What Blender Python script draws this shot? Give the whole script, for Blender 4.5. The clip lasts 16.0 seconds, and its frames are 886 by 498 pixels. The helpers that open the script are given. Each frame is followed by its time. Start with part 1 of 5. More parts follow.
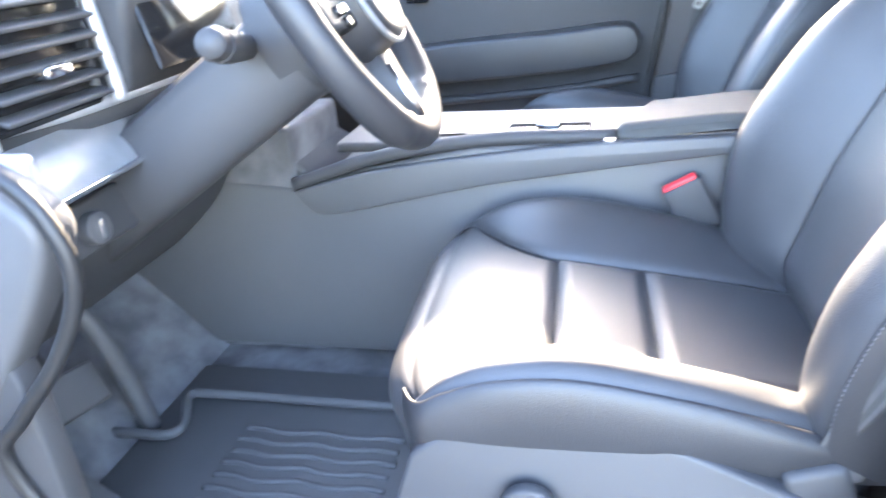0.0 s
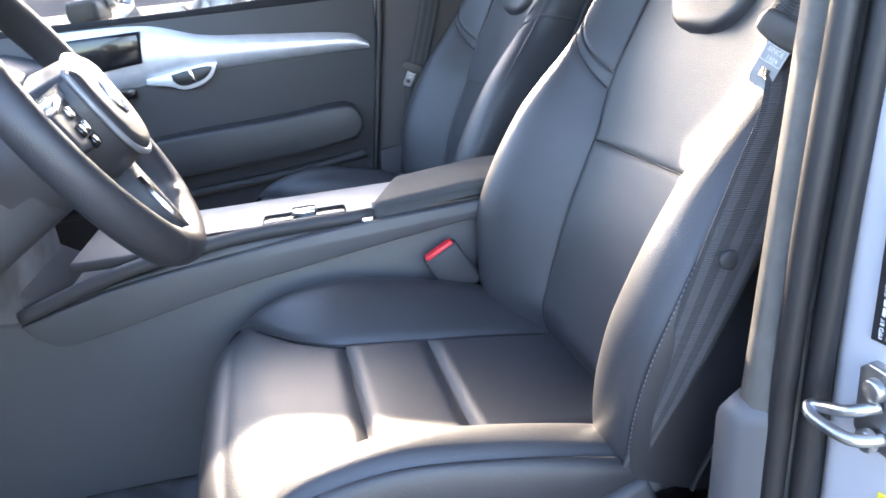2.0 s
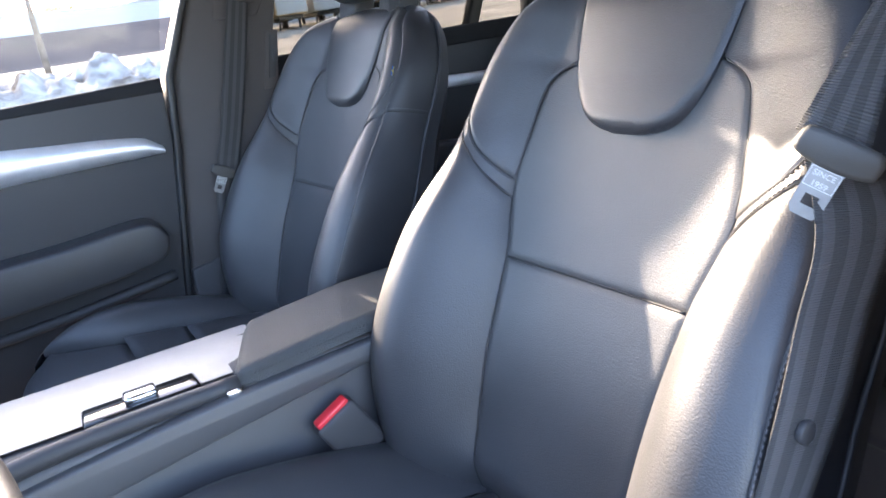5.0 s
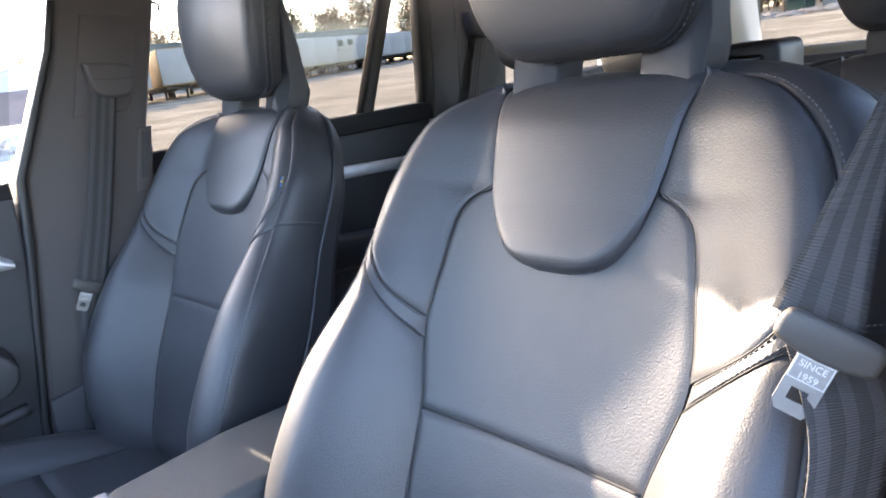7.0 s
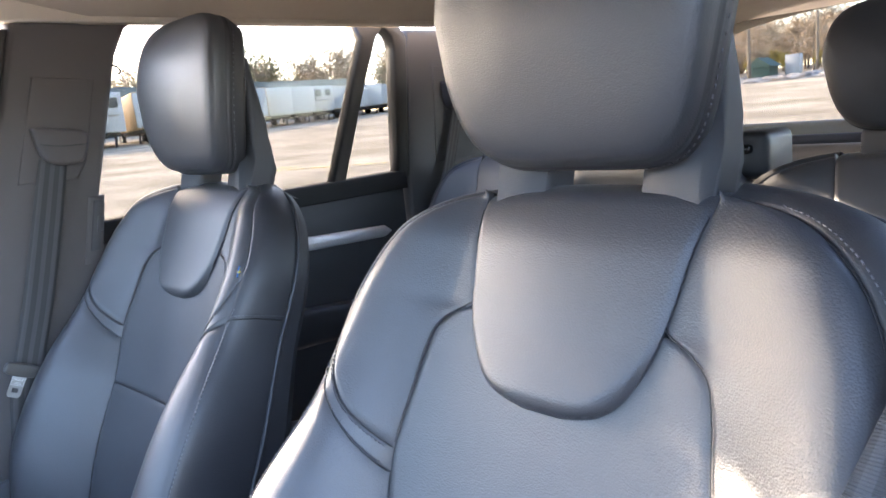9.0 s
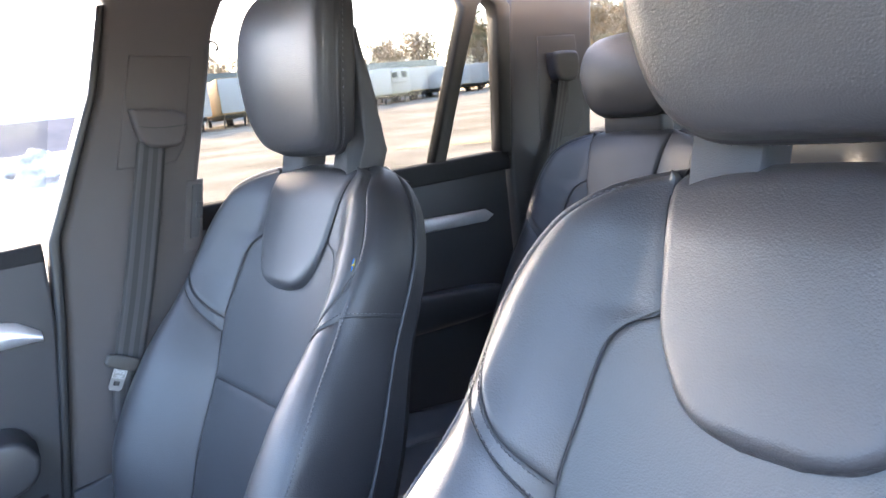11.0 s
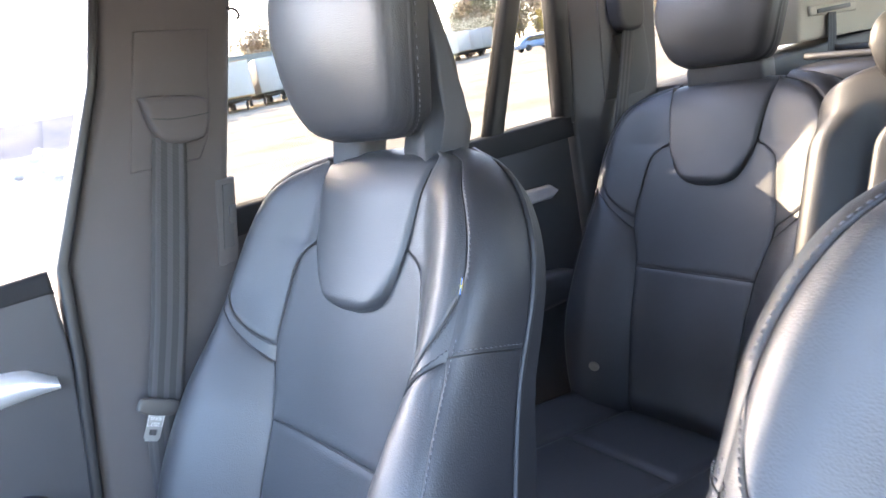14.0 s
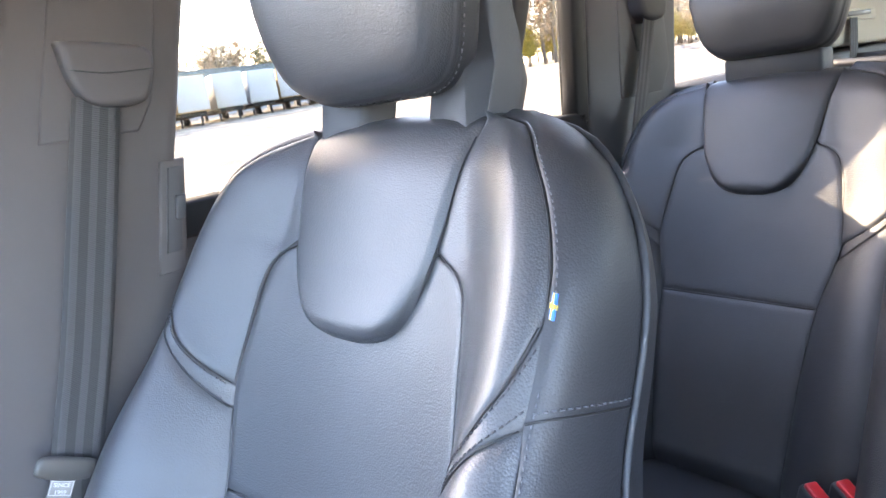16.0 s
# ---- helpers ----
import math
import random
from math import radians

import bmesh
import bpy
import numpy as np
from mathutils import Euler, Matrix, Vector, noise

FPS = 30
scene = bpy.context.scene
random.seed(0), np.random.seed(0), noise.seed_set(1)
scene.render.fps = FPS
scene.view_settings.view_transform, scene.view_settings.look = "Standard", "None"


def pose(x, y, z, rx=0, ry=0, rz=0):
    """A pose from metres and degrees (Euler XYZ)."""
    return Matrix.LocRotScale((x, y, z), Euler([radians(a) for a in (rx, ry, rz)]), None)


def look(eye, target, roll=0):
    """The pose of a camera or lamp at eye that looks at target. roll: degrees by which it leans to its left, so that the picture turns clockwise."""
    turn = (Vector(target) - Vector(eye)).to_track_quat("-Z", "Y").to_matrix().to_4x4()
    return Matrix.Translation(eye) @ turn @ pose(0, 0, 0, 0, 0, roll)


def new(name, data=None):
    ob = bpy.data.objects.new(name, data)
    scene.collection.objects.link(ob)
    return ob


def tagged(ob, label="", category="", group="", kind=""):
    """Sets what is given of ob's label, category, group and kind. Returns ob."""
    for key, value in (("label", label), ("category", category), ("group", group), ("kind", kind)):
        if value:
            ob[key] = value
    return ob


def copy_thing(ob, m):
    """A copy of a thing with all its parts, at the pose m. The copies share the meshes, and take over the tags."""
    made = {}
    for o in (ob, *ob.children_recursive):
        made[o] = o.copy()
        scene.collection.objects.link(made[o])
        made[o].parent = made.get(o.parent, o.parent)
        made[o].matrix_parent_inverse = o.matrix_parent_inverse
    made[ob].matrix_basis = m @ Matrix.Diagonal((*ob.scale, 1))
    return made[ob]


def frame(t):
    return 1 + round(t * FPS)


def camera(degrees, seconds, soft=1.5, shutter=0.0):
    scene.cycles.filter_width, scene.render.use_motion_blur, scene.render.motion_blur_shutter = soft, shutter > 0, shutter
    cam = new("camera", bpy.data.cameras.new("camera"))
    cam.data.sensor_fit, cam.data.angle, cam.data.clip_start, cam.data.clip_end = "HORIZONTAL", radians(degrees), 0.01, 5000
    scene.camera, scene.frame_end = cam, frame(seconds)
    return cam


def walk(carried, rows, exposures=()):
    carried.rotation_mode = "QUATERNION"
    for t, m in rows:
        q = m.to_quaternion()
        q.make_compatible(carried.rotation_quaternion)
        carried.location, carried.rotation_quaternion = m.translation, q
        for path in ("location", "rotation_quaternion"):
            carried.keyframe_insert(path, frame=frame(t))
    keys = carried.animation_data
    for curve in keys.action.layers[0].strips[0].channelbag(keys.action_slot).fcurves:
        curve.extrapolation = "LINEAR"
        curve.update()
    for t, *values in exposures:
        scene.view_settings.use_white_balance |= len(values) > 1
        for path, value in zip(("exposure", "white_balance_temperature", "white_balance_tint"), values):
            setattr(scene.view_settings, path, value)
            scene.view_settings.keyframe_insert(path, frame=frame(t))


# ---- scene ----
cam = camera(64.5, 16.0, soft=1.6, shutter=0.4)
PATH = [
    (0, (-1.22, -0.06, 1.196), (0.537, 0.414, 0.366), -5.3),
    (0.5, (-1.24, -0.022, 1.233), (0.596, 0.043, 0.443), -3.7),
    (1, (-1.25, -0.033, 1.229), (0.603, -0.121, 0.481), -5.0),
    (1.5, (-1.229, -0.018, 1.23), (0.622, -0.184, 0.491), -5.9),
    (2, (-1.21, 0.005, 1.227), (0.632, -0.287, 0.504), -6.2),
    (2.5, (-1.201, 0.02, 1.234), (0.626, -0.387, 0.53), -6.2),
    (3, (-1.158, 0.044, 1.239), (0.639, -0.507, 0.557), -6.0),
    (3.5, (-1.114, 0.067, 1.244), (0.646, -0.615, 0.582), -5.6),
    (6, (-0.869, 0.074, 1.311), (0.748, -0.942, 0.717), -9.0),
    (6.5, (-0.857, 0.041, 1.323), (0.725, -1.055, 0.777), -8.2),
    (7, (-0.828, -0.002, 1.332), (0.705, -1.184, 0.832), -7.8),
    (7.5, (-0.815, -0.016, 1.336), (0.679, -1.262, 0.873), -7.4),
    (8, (-0.784, -0.03, 1.349), (0.68, -1.325, 0.926), -6.9),
    (8.5, (-0.772, -0.055, 1.362), (0.692, -1.359, 0.972), -6.1),
    (9, (-0.754, -0.068, 1.378), (0.741, -1.344, 1.007), -5.7),
    (9.5, (-0.731, -0.075, 1.384), (0.802, -1.304, 1.007), -6.1),
    (10, (-0.653, -0.08, 1.374), (0.918, -1.259, 0.998), -6.4),
    (12.5, (-0.582, -0.105, 1.375), (1.079, -1.121, 0.918), -7.8),
    (13, (-0.536, -0.111, 1.39), (1.122, -1.12, 0.906), -8.9),
    (13.5, (-0.458, -0.109, 1.389), (1.193, -1.127, 0.902), -10.0),
    (14, (-0.365, -0.129, 1.382), (1.269, -1.179, 0.907), -11.1),
    (14.5, (-0.296, -0.163, 1.365), (1.325, -1.243, 0.91), -11.7),
    (15, (-0.206, -0.193, 1.346), (1.394, -1.311, 0.91), -11.2),
    (15.5, (-0.146, -0.197, 1.327), (1.439, -1.339, 0.899), -10.2),
    (16, (-0.126, -0.198, 1.322), (1.438, -1.367, 0.887), -8.9),
]
walk(cam, [(t, look(eye, target, roll)) for t, eye, target, roll in PATH],
     exposures=[(0.0, 5.3, 6600, 18), (1.0, 4.42, 6450, 19), (3.5, 3.94, 6500, 20), (6.0, 4.12, 6400, 21), (7.0, 4.18, 6450, 21), (10.0, 4.64, 6450, 21), (13.0, 4.95, 6500, 21), (16.0, 5.42, 6700, 22)])

# ---- light ----
SUN_AZ, SUN_EL = -84.15, 21.0     # degrees left (+) of straight ahead, and above the horizon
sunward = Vector((-math.sin(radians(SUN_AZ)) * math.cos(radians(SUN_EL)), math.cos(radians(SUN_AZ)) * math.cos(radians(SUN_EL)), math.sin(radians(SUN_EL))))
world = bpy.data.worlds.new("sky")
scene.world = world
world.use_nodes = True
wn = world.node_tree
sky = wn.nodes.new("ShaderNodeTexSky")
sky.sky_type, sky.sun_disc = "NISHITA", False
sky.sun_elevation, sky.sun_rotation = radians(SUN_EL), radians(-SUN_AZ)
sky.dust_density, sky.air_density = 1.2, 1.0
wn.links.new(sky.outputs[0], wn.nodes["Background"].inputs[0])
wn.nodes["Background"].inputs[1].default_value = 0.15
sun = new("sun", bpy.data.lights.new("sun", "SUN"))
sun.data.energy, sun.data.angle, sun.data.color = 2.2, radians(0.53), (1.0, 0.86, 0.62)
sun.matrix_world = look(sunward * 50, (0, 0, 0))


# ---- materials ----
def material(name, colour, rough=0.5, metal=0.0, grain=0.0, grain_size=400.0, vary=0.12, vary_size=3.0, coat=0.0, pores=False, spec=0.5, second=None):
    """A surface with a fine relief (grain, grain_size per metre) and a slow change of tone (vary, vary_size per metre)."""
    m = bpy.data.materials.new(name)
    m.use_nodes = True
    nt = m.node_tree
    b = nt.nodes["Principled BSDF"]
    co = nt.nodes.new("ShaderNodeTexCoord")
    slow = nt.nodes.new("ShaderNodeTexNoise")
    slow.inputs["Scale"].default_value, slow.inputs["Detail"].default_value = vary_size, 6
    nt.links.new(co.outputs["Object"], slow.inputs["Vector"])
    ramp = nt.nodes.new("ShaderNodeMix")
    ramp.data_type = "RGBA"
    dark = second or tuple(c * (1 - vary) for c in colour)
    light = colour if second else tuple(min(1, c * (1 + vary)) for c in colour)
    ramp.inputs["A"].default_value, ramp.inputs["B"].default_value = (*dark, 1), (*light, 1)
    sharp = nt.nodes.new("ShaderNodeMapRange")
    sharp.inputs["From Min"].default_value, sharp.inputs["From Max"].default_value = 0.35, 0.65
    nt.links.new(slow.outputs["Fac"], sharp.inputs["Value"])
    nt.links.new(sharp.outputs[0], ramp.inputs["Factor"])
    nt.links.new(ramp.outputs["Result"], b.inputs["Base Color"])
    rr = nt.nodes.new("ShaderNodeMapRange")
    rr.inputs["To Min"].default_value, rr.inputs["To Max"].default_value = max(0.03, rough - 0.06), min(1, rough + 0.06)
    nt.links.new(slow.outputs["Fac"], rr.inputs["Value"])
    nt.links.new(rr.outputs[0], b.inputs["Roughness"])
    b.inputs["Metallic"].default_value = metal
    b.inputs["Specular IOR Level"].default_value = spec
    b.inputs["Coat Weight"].default_value = coat
    if grain:
        fine = nt.nodes.new("ShaderNodeTexVoronoi" if pores else "ShaderNodeTexNoise")
        fine.inputs["Scale"].default_value = grain_size
        nt.links.new(co.outputs["Object"], fine.inputs["Vector"])
        bump = nt.nodes.new("ShaderNodeBump")
        bump.invert = pores
        bump.inputs["Strength"].default_value, bump.inputs["Distance"].default_value = grain, 0.001
        nt.links.new(fine.outputs[0], bump.inputs["Height"])
        nt.links.new(bump.outputs[0], b.inputs["Normal"])
    return m


LEATHER = material("leather", (0.037, 0.0375, 0.041), 0.45, grain=0.24, grain_size=640, pores=True, vary=0.10, vary_size=9, spec=0.6)
# LEATHER again, with the shade of the seat sides put into a darker tone
LEATHER_SIDE = material("leather_side", (0.024, 0.024, 0.027), 0.47, grain=0.20, grain_size=640, pores=True, vary=0.1, vary_size=9, spec=0.5)
ARMREST = material("armrest_leather", (0.056, 0.058, 0.058), 0.62, grain=0.75, grain_size=620, pores=True, vary=0.1, vary_size=9, spec=0.3)
THREAD = material("thread", (0.105, 0.105, 0.115), 0.8, vary=0.2, vary_size=300)
SEAM_THREAD = material("dark_thread", (0.040, 0.040, 0.045), 0.6, vary=0.2, vary_size=300)
PLASTIC = material("charcoal_plastic", (0.044, 0.044, 0.047), 0.55, spec=0.35, grain=0.25, grain_size=900, vary=0.08)
PLASTIC_GREY = material("grey_plastic", (0.072, 0.072, 0.076), 0.5, grain=0.2, grain_size=900, vary=0.08)
SEAT_BASE = material("seat_side_plastic", (0.036, 0.037, 0.042), 0.52, grain=0.2, grain_size=900, vary=0.08)
TRIM_CLOTH = material("pillar_trim", (0.058, 0.051, 0.050), 0.72, grain=0.35, grain_size=1100, vary=0.1)
CARPET = material("carpet", (0.105, 0.105, 0.112), 0.95, grain=0.9, grain_size=700, vary=0.35, vary_size=14)
PILLAR_GREY = material("grained_pillar_trim", (0.095, 0.092, 0.086), 0.48, grain=0.55, grain_size=1300, vary=0.15, vary_size=60, spec=0.5)
RUBBER = material("rubber", (0.060, 0.060, 0.063), 0.62, grain=0.2, grain_size=500)
DOOR_TOP = material("door_top", (0.022, 0.022, 0.024), 0.9, grain=0.4, grain_size=900, spec=0.1)
SEAL = material("seal_rubber", (0.012, 0.012, 0.013), 0.5, grain=0.2, grain_size=500)
HEADLINER = material("headliner", (0.44, 0.37, 0.29), 0.95, grain=0.5, grain_size=900, vary=0.06, vary_size=5)
BEIGE = material("beige_trim", (0.27, 0.24, 0.195), 0.8, grain=0.3, grain_size=900, vary=0.06)
ALU = material("brushed_aluminium", (0.60, 0.60, 0.62), 0.42, metal=0.65, grain=0.12, grain_size=1500, vary=0.05, vary_size=40)
ALU_DARK = material("tray_aluminium", (0.22, 0.225, 0.235), 0.46, metal=0.4, grain=0.12, grain_size=1500, vary=0.06, vary_size=40)
CHROME = material("chrome", (0.75, 0.75, 0.76), 0.12, metal=1.0, vary=0.04)
STEEL = material("zinc_steel", (0.46, 0.46, 0.46), 0.36, metal=1.0, grain=0.2, grain_size=300, vary=0.15, vary_size=30)
PAINT = material("silver_paint", (0.46, 0.465, 0.49), 0.34, metal=0.1, coat=0.6, grain=0.05, grain_size=2500, vary=0.04)
RED = material("red_plastic", (0.75, 0.03, 0.04), 0.35, vary=0.05)
BLACK_GLOSS = material("black_gloss", (0.010, 0.010, 0.011), 0.12, vary=0.1)
LABEL_BLACK = material("label_black", (0.015, 0.015, 0.017), 0.35, vary=0.1)
LABEL_INK = material("label_print", (0.65, 0.65, 0.66), 0.5, vary=0.05)
LABEL_YELLOW = material("label_yellow", (0.75, 0.62, 0.05), 0.45, vary=0.05)
LATCH_STEEL = material("latch_steel", (0.30, 0.30, 0.30), 0.48, metal=0.9, grain=0.25, grain_size=500, vary=0.15, vary_size=40)
FLAG_BLUE = material("blue_cloth", (0.02, 0.13, 0.42), 0.8, grain=0.4, grain_size=2500)
FLAG_YELLOW = material("yellow_cloth", (0.80, 0.58, 0.05), 0.8, grain=0.4, grain_size=2500)


def webbing_material():
    m = material("belt_webbing", (0.062, 0.061, 0.062), 0.75, spec=0.25, vary=0.12, vary_size=25)
    nt = m.node_tree
    uv = nt.nodes.new("ShaderNodeUVMap")
    wave = nt.nodes.new("ShaderNodeTexWave")
    wave.bands_direction = "Y"
    wave.inputs["Scale"].default_value, wave.inputs["Distortion"].default_value = 160.0, 0.3
    nt.links.new(uv.outputs[0], wave.inputs["Vector"])
    bump = nt.nodes.new("ShaderNodeBump")
    bump.inputs["Strength"].default_value, bump.inputs["Distance"].default_value = 0.8, 0.0010
    nt.links.new(wave.outputs["Fac"], bump.inputs["Height"])
    nt.links.new(bump.outputs[0], nt.nodes["Principled BSDF"].inputs["Normal"])
    stripes = nt.nodes.new("ShaderNodeTexWave")
    stripes.bands_direction = "X"
    stripes.inputs["Scale"].default_value, stripes.inputs["Distortion"].default_value = 18.8, 0.0
    nt.links.new(uv.outputs[0], stripes.inputs["Vector"])
    tone = nt.nodes.new("ShaderNodeMix")
    tone.data_type = "RGBA"
    tone.inputs["A"].default_value, tone.inputs["B"].default_value = (0.053, 0.052, 0.053, 1), (0.078, 0.077, 0.078, 1)
    edge = nt.nodes.new("ShaderNodeMapRange")
    edge.inputs["From Min"].default_value, edge.inputs["From Max"].default_value = 0.50, 0.62
    nt.links.new(stripes.outputs["Fac"], edge.inputs["Value"])
    nt.links.new(edge.outputs[0], tone.inputs["Factor"])
    nt.links.new(tone.outputs["Result"], nt.nodes["Principled BSDF"].inputs["Base Color"])
    return m


WEBBING = webbing_material()
SLIDER = material("slider_plastic", (0.058, 0.055, 0.051), 0.55, grain=0.2, grain_size=900)


def glass_material(name, tint, gloss):
    m = bpy.data.materials.new(name)
    m.use_nodes = True
    nt = m.node_tree
    nt.nodes.remove(nt.nodes["Principled BSDF"])
    clear, shine, mix = (nt.nodes.new(k) for k in ("ShaderNodeBsdfTransparent", "ShaderNodeBsdfGlossy", "ShaderNodeMixShader"))
    clear.inputs[0].default_value = (*tint, 1)
    shine.inputs["Roughness"].default_value = 0.02
    mix.inputs[0].default_value = gloss
    nt.links.new(clear.outputs[0], mix.inputs[1])
    nt.links.new(shine.outputs[0], mix.inputs[2])
    nt.links.new(mix.outputs[0], nt.nodes["Material Output"].inputs[0])
    return m


GLASS = glass_material("window_glass", (0.93, 0.96, 0.95), 0.05)
SIDE_GLASS = glass_material("side_glass", (0.88, 0.89, 0.88), 0.008)
PRIVACY_GLASS = glass_material("privacy_glass", (0.47, 0.47, 0.455), 0.014)
MIRROR = material("mirror_glass", (0.9, 0.9, 0.9), 0.02, metal=1.0, vary=0.0)


# ---- mesh helpers ----
def thing(name, at, label, category, group="", kind=""):
    ob = new(name)
    ob.empty_display_size = 0.05
    ob.location = at
    return tagged(ob, label, category, group, kind)


def part(name, bm, mat, parent=None, label="", smooth=True):
    """Links a bmesh, given in world coordinates, as one mesh under parent."""
    me = bpy.data.meshes.new(name)
    bmesh.ops.recalc_face_normals(bm, faces=bm.faces)
    if smooth:
        for f in bm.faces:
            f.smooth = True
    bm.to_mesh(me)
    bm.free()
    me.materials.append(mat)
    ob = new(name, me)
    if parent:
        top = parent
        off = Vector((0, 0, 0))
        while top:
            off += top.location
            top = top.parent
        me.transform(Matrix.Translation(-off))
        ob.parent = parent
    if label:
        ob["label"] = label
    return ob


def setting(name, bm, mat, label, category, smooth=True):
    return tagged(part(name, bm, mat, None, "", smooth), label, category, "", "structure")


def surf(fn, nu, nv, closed_u=False, bm=None):
    """A sheet through fn(u, v), u and v from 0 to 1."""
    bm = bm or bmesh.new()
    n = nu if closed_u else nu + 1
    rows = [[bm.verts.new(fn(i / nu, j / nv)) for i in range(n)] for j in range(nv + 1)]
    for j in range(nv):
        for i in range(nu):
            k = (i + 1) % n
            bm.faces.new((rows[j][i], rows[j][k], rows[j + 1][k], rows[j + 1][i]))
    return bm


def box(x0, x1, y0, y1, z0, z1, bevel=0.0, seg=2, bm=None):
    bm = bm or bmesh.new()
    made = bmesh.ops.create_cube(bm, size=1, matrix=Matrix.Translation(((x0 + x1) / 2, (y0 + y1) / 2, (z0 + z1) / 2)) @ Matrix.Diagonal((abs(x1 - x0), abs(y1 - y0), abs(z1 - z0), 1)))
    if bevel:
        edges = {e for v in made["verts"] for e in v.link_edges}
        bmesh.ops.bevel(bm, geom=list(edges), offset=bevel, segments=seg, affect="EDGES", profile=0.5)
    return bm


def moved(bm, m):
    bmesh.ops.transform(bm, matrix=m, verts=bm.verts)
    return bm


def prism(points, fn0, fn1, bevel=0.0, seg=2):
    """A solid between two copies of a flat outline; fn0 and fn1 lay each 2D point in space."""
    bm = bmesh.new()
    a = [bm.verts.new(fn0(*p)) for p in points]
    b = [bm.verts.new(fn1(*p)) for p in points]
    bm.faces.new(a)
    bm.faces.new(b)
    n = len(points)
    for i in range(n):
        bm.faces.new((a[i], a[(i + 1) % n], b[(i + 1) % n], b[i]))
    if bevel:
        bmesh.ops.recalc_face_normals(bm, faces=bm.faces)
        caps = set(a) , set(b)
        rim = [e for e in bm.edges if any(set(e.verts) <= c for c in caps)]
        bmesh.ops.bevel(bm, geom=rim, offset=bevel, segments=seg, affect="EDGES", profile=0.5, clamp_overlap=True)
    return bm


def smooth_path(points, n):
    """n + 1 points on a Catmull-Rom curve through the given ones."""
    p = [Vector(q) for q in points]
    p = [p[0] * 2 - p[1], *p, p[-1] * 2 - p[-2]]
    out = []
    for k in range(n + 1):
        f = k / n * (len(p) - 3)
        i = min(int(f), len(p) - 4)
        t = f - i
        a, b, c, d = p[i:i + 4]
        out.append(0.5 * (2 * b + (c - a) * t + (2 * a - 5 * b + 4 * c - d) * t * t + (3 * b - a - 3 * c + d) * t ** 3))
    return out


def tube(points, radius, n=24, around=10, bm=None, closed=False):
    pts = smooth_path(points, n)
    bm = bm or bmesh.new()
    rings = []
    up = Vector((0.13, 0.29, 0.95))
    for i, p in enumerate(pts):
        d = (pts[min(i + 1, n)] - pts[max(i - 1, 0)]).normalized()
        u = d.cross(up).normalized()
        w = u.cross(d)
        r = radius(i / n) if callable(radius) else radius
        rings.append([bm.verts.new(p + r * (math.cos(t) * u + math.sin(t) * w)) for t in [2 * math.pi * k / around for k in range(around)]])
    for a, b in zip(rings, rings[1:]):
        for k in range(around):
            bm.faces.new((a[k], a[(k + 1) % around], b[(k + 1) % around], b[k]))
    bm.faces.new(rings[0])
    bm.faces.new(rings[-1])
    return bm


def curve(xs, ys):
    """A smooth function through the given values."""
    xs, ys = list(xs), list(ys)
    m = []
    for i in range(len(xs)):
        a, b = max(i - 1, 0), min(i + 1, len(xs) - 1)
        m.append((ys[b] - ys[a]) / (xs[b] - xs[a]))
    def at(x):
        x = min(max(x, xs[0]), xs[-1])
        i = max(j for j in range(len(xs) - 1) if x >= xs[j])
        h = xs[i + 1] - xs[i]
        t = (x - xs[i]) / h
        return (2 * t ** 3 - 3 * t * t + 1) * ys[i] + (t ** 3 - 2 * t * t + t) * h * m[i] + (3 * t * t - 2 * t ** 3) * ys[i + 1] + (t ** 3 - t * t) * h * m[i + 1]
    return at


def lerp(a, b, t):
    return a + (b - a) * t


def bezier(p0, p1, p2, p3, t):
    k = 1 - t
    return tuple(k ** 3 * a + 3 * k * k * t * b + 3 * k * t * t * c + t ** 3 * d for a, b, c, d in zip(p0, p1, p2, p3))


def sink(dist, depth=0.007, reach=0.014):
    """How far a cushion dips towards its seam at that distance from it."""
    if dist >= reach:
        return 0.0
    t = 1 - dist / reach
    return depth * t * t


def pillow(dist, depth=0.012, reach=0.014):
    """How far a stuffed pad rolls down towards its edge."""
    t = max(0.0, min(1.0, 1 - dist / reach))
    return depth * (1 - math.sqrt(max(0, 1 - t * t)))


def webbing(name, left, right, n, parent, mat=None, thick=0.0013, label=""):
    """A strap between two edge curves, with its own thickness."""
    L, R = smooth_path(left, n), smooth_path(right, n)
    bm = bmesh.new()
    uv = bm.loops.layers.uv.new("UVMap")
    cols = 6
    length = [0.0]
    for a, b in zip(L, L[1:]):
        length.append(length[-1] + (b - a).length)
    grids = []
    for side in (0, 1):
        rows = []
        for i in range(n + 1):
            across = R[i] - L[i]
            along = L[min(i + 1, n)] - L[max(i - 1, 0)]
            nrm = across.cross(along).normalized() * thick * (side - 0.5)
            rows.append([bm.verts.new(L[i] + across * (k / cols) + nrm) for k in range(cols + 1)])
        grids.append(rows)
    for side, rows in enumerate(grids):
        for i in range(n):
            for k in range(cols):
                f = bm.faces.new((rows[i][k], rows[i][k + 1], rows[i + 1][k + 1], rows[i + 1][k]))
                for loop, (a, b) in zip(f.loops, ((k, i), (k + 1, i), (k + 1, i + 1), (k, i + 1))):
                    loop[uv].uv = (a / cols * 0.05, length[b])
    for i in range(n):
        for k in (0, cols):
            bm.faces.new((grids[0][i][k], grids[0][i + 1][k], grids[1][i + 1][k], grids[1][i][k]))
    return part(name, bm, mat or WEBBING, parent, label)


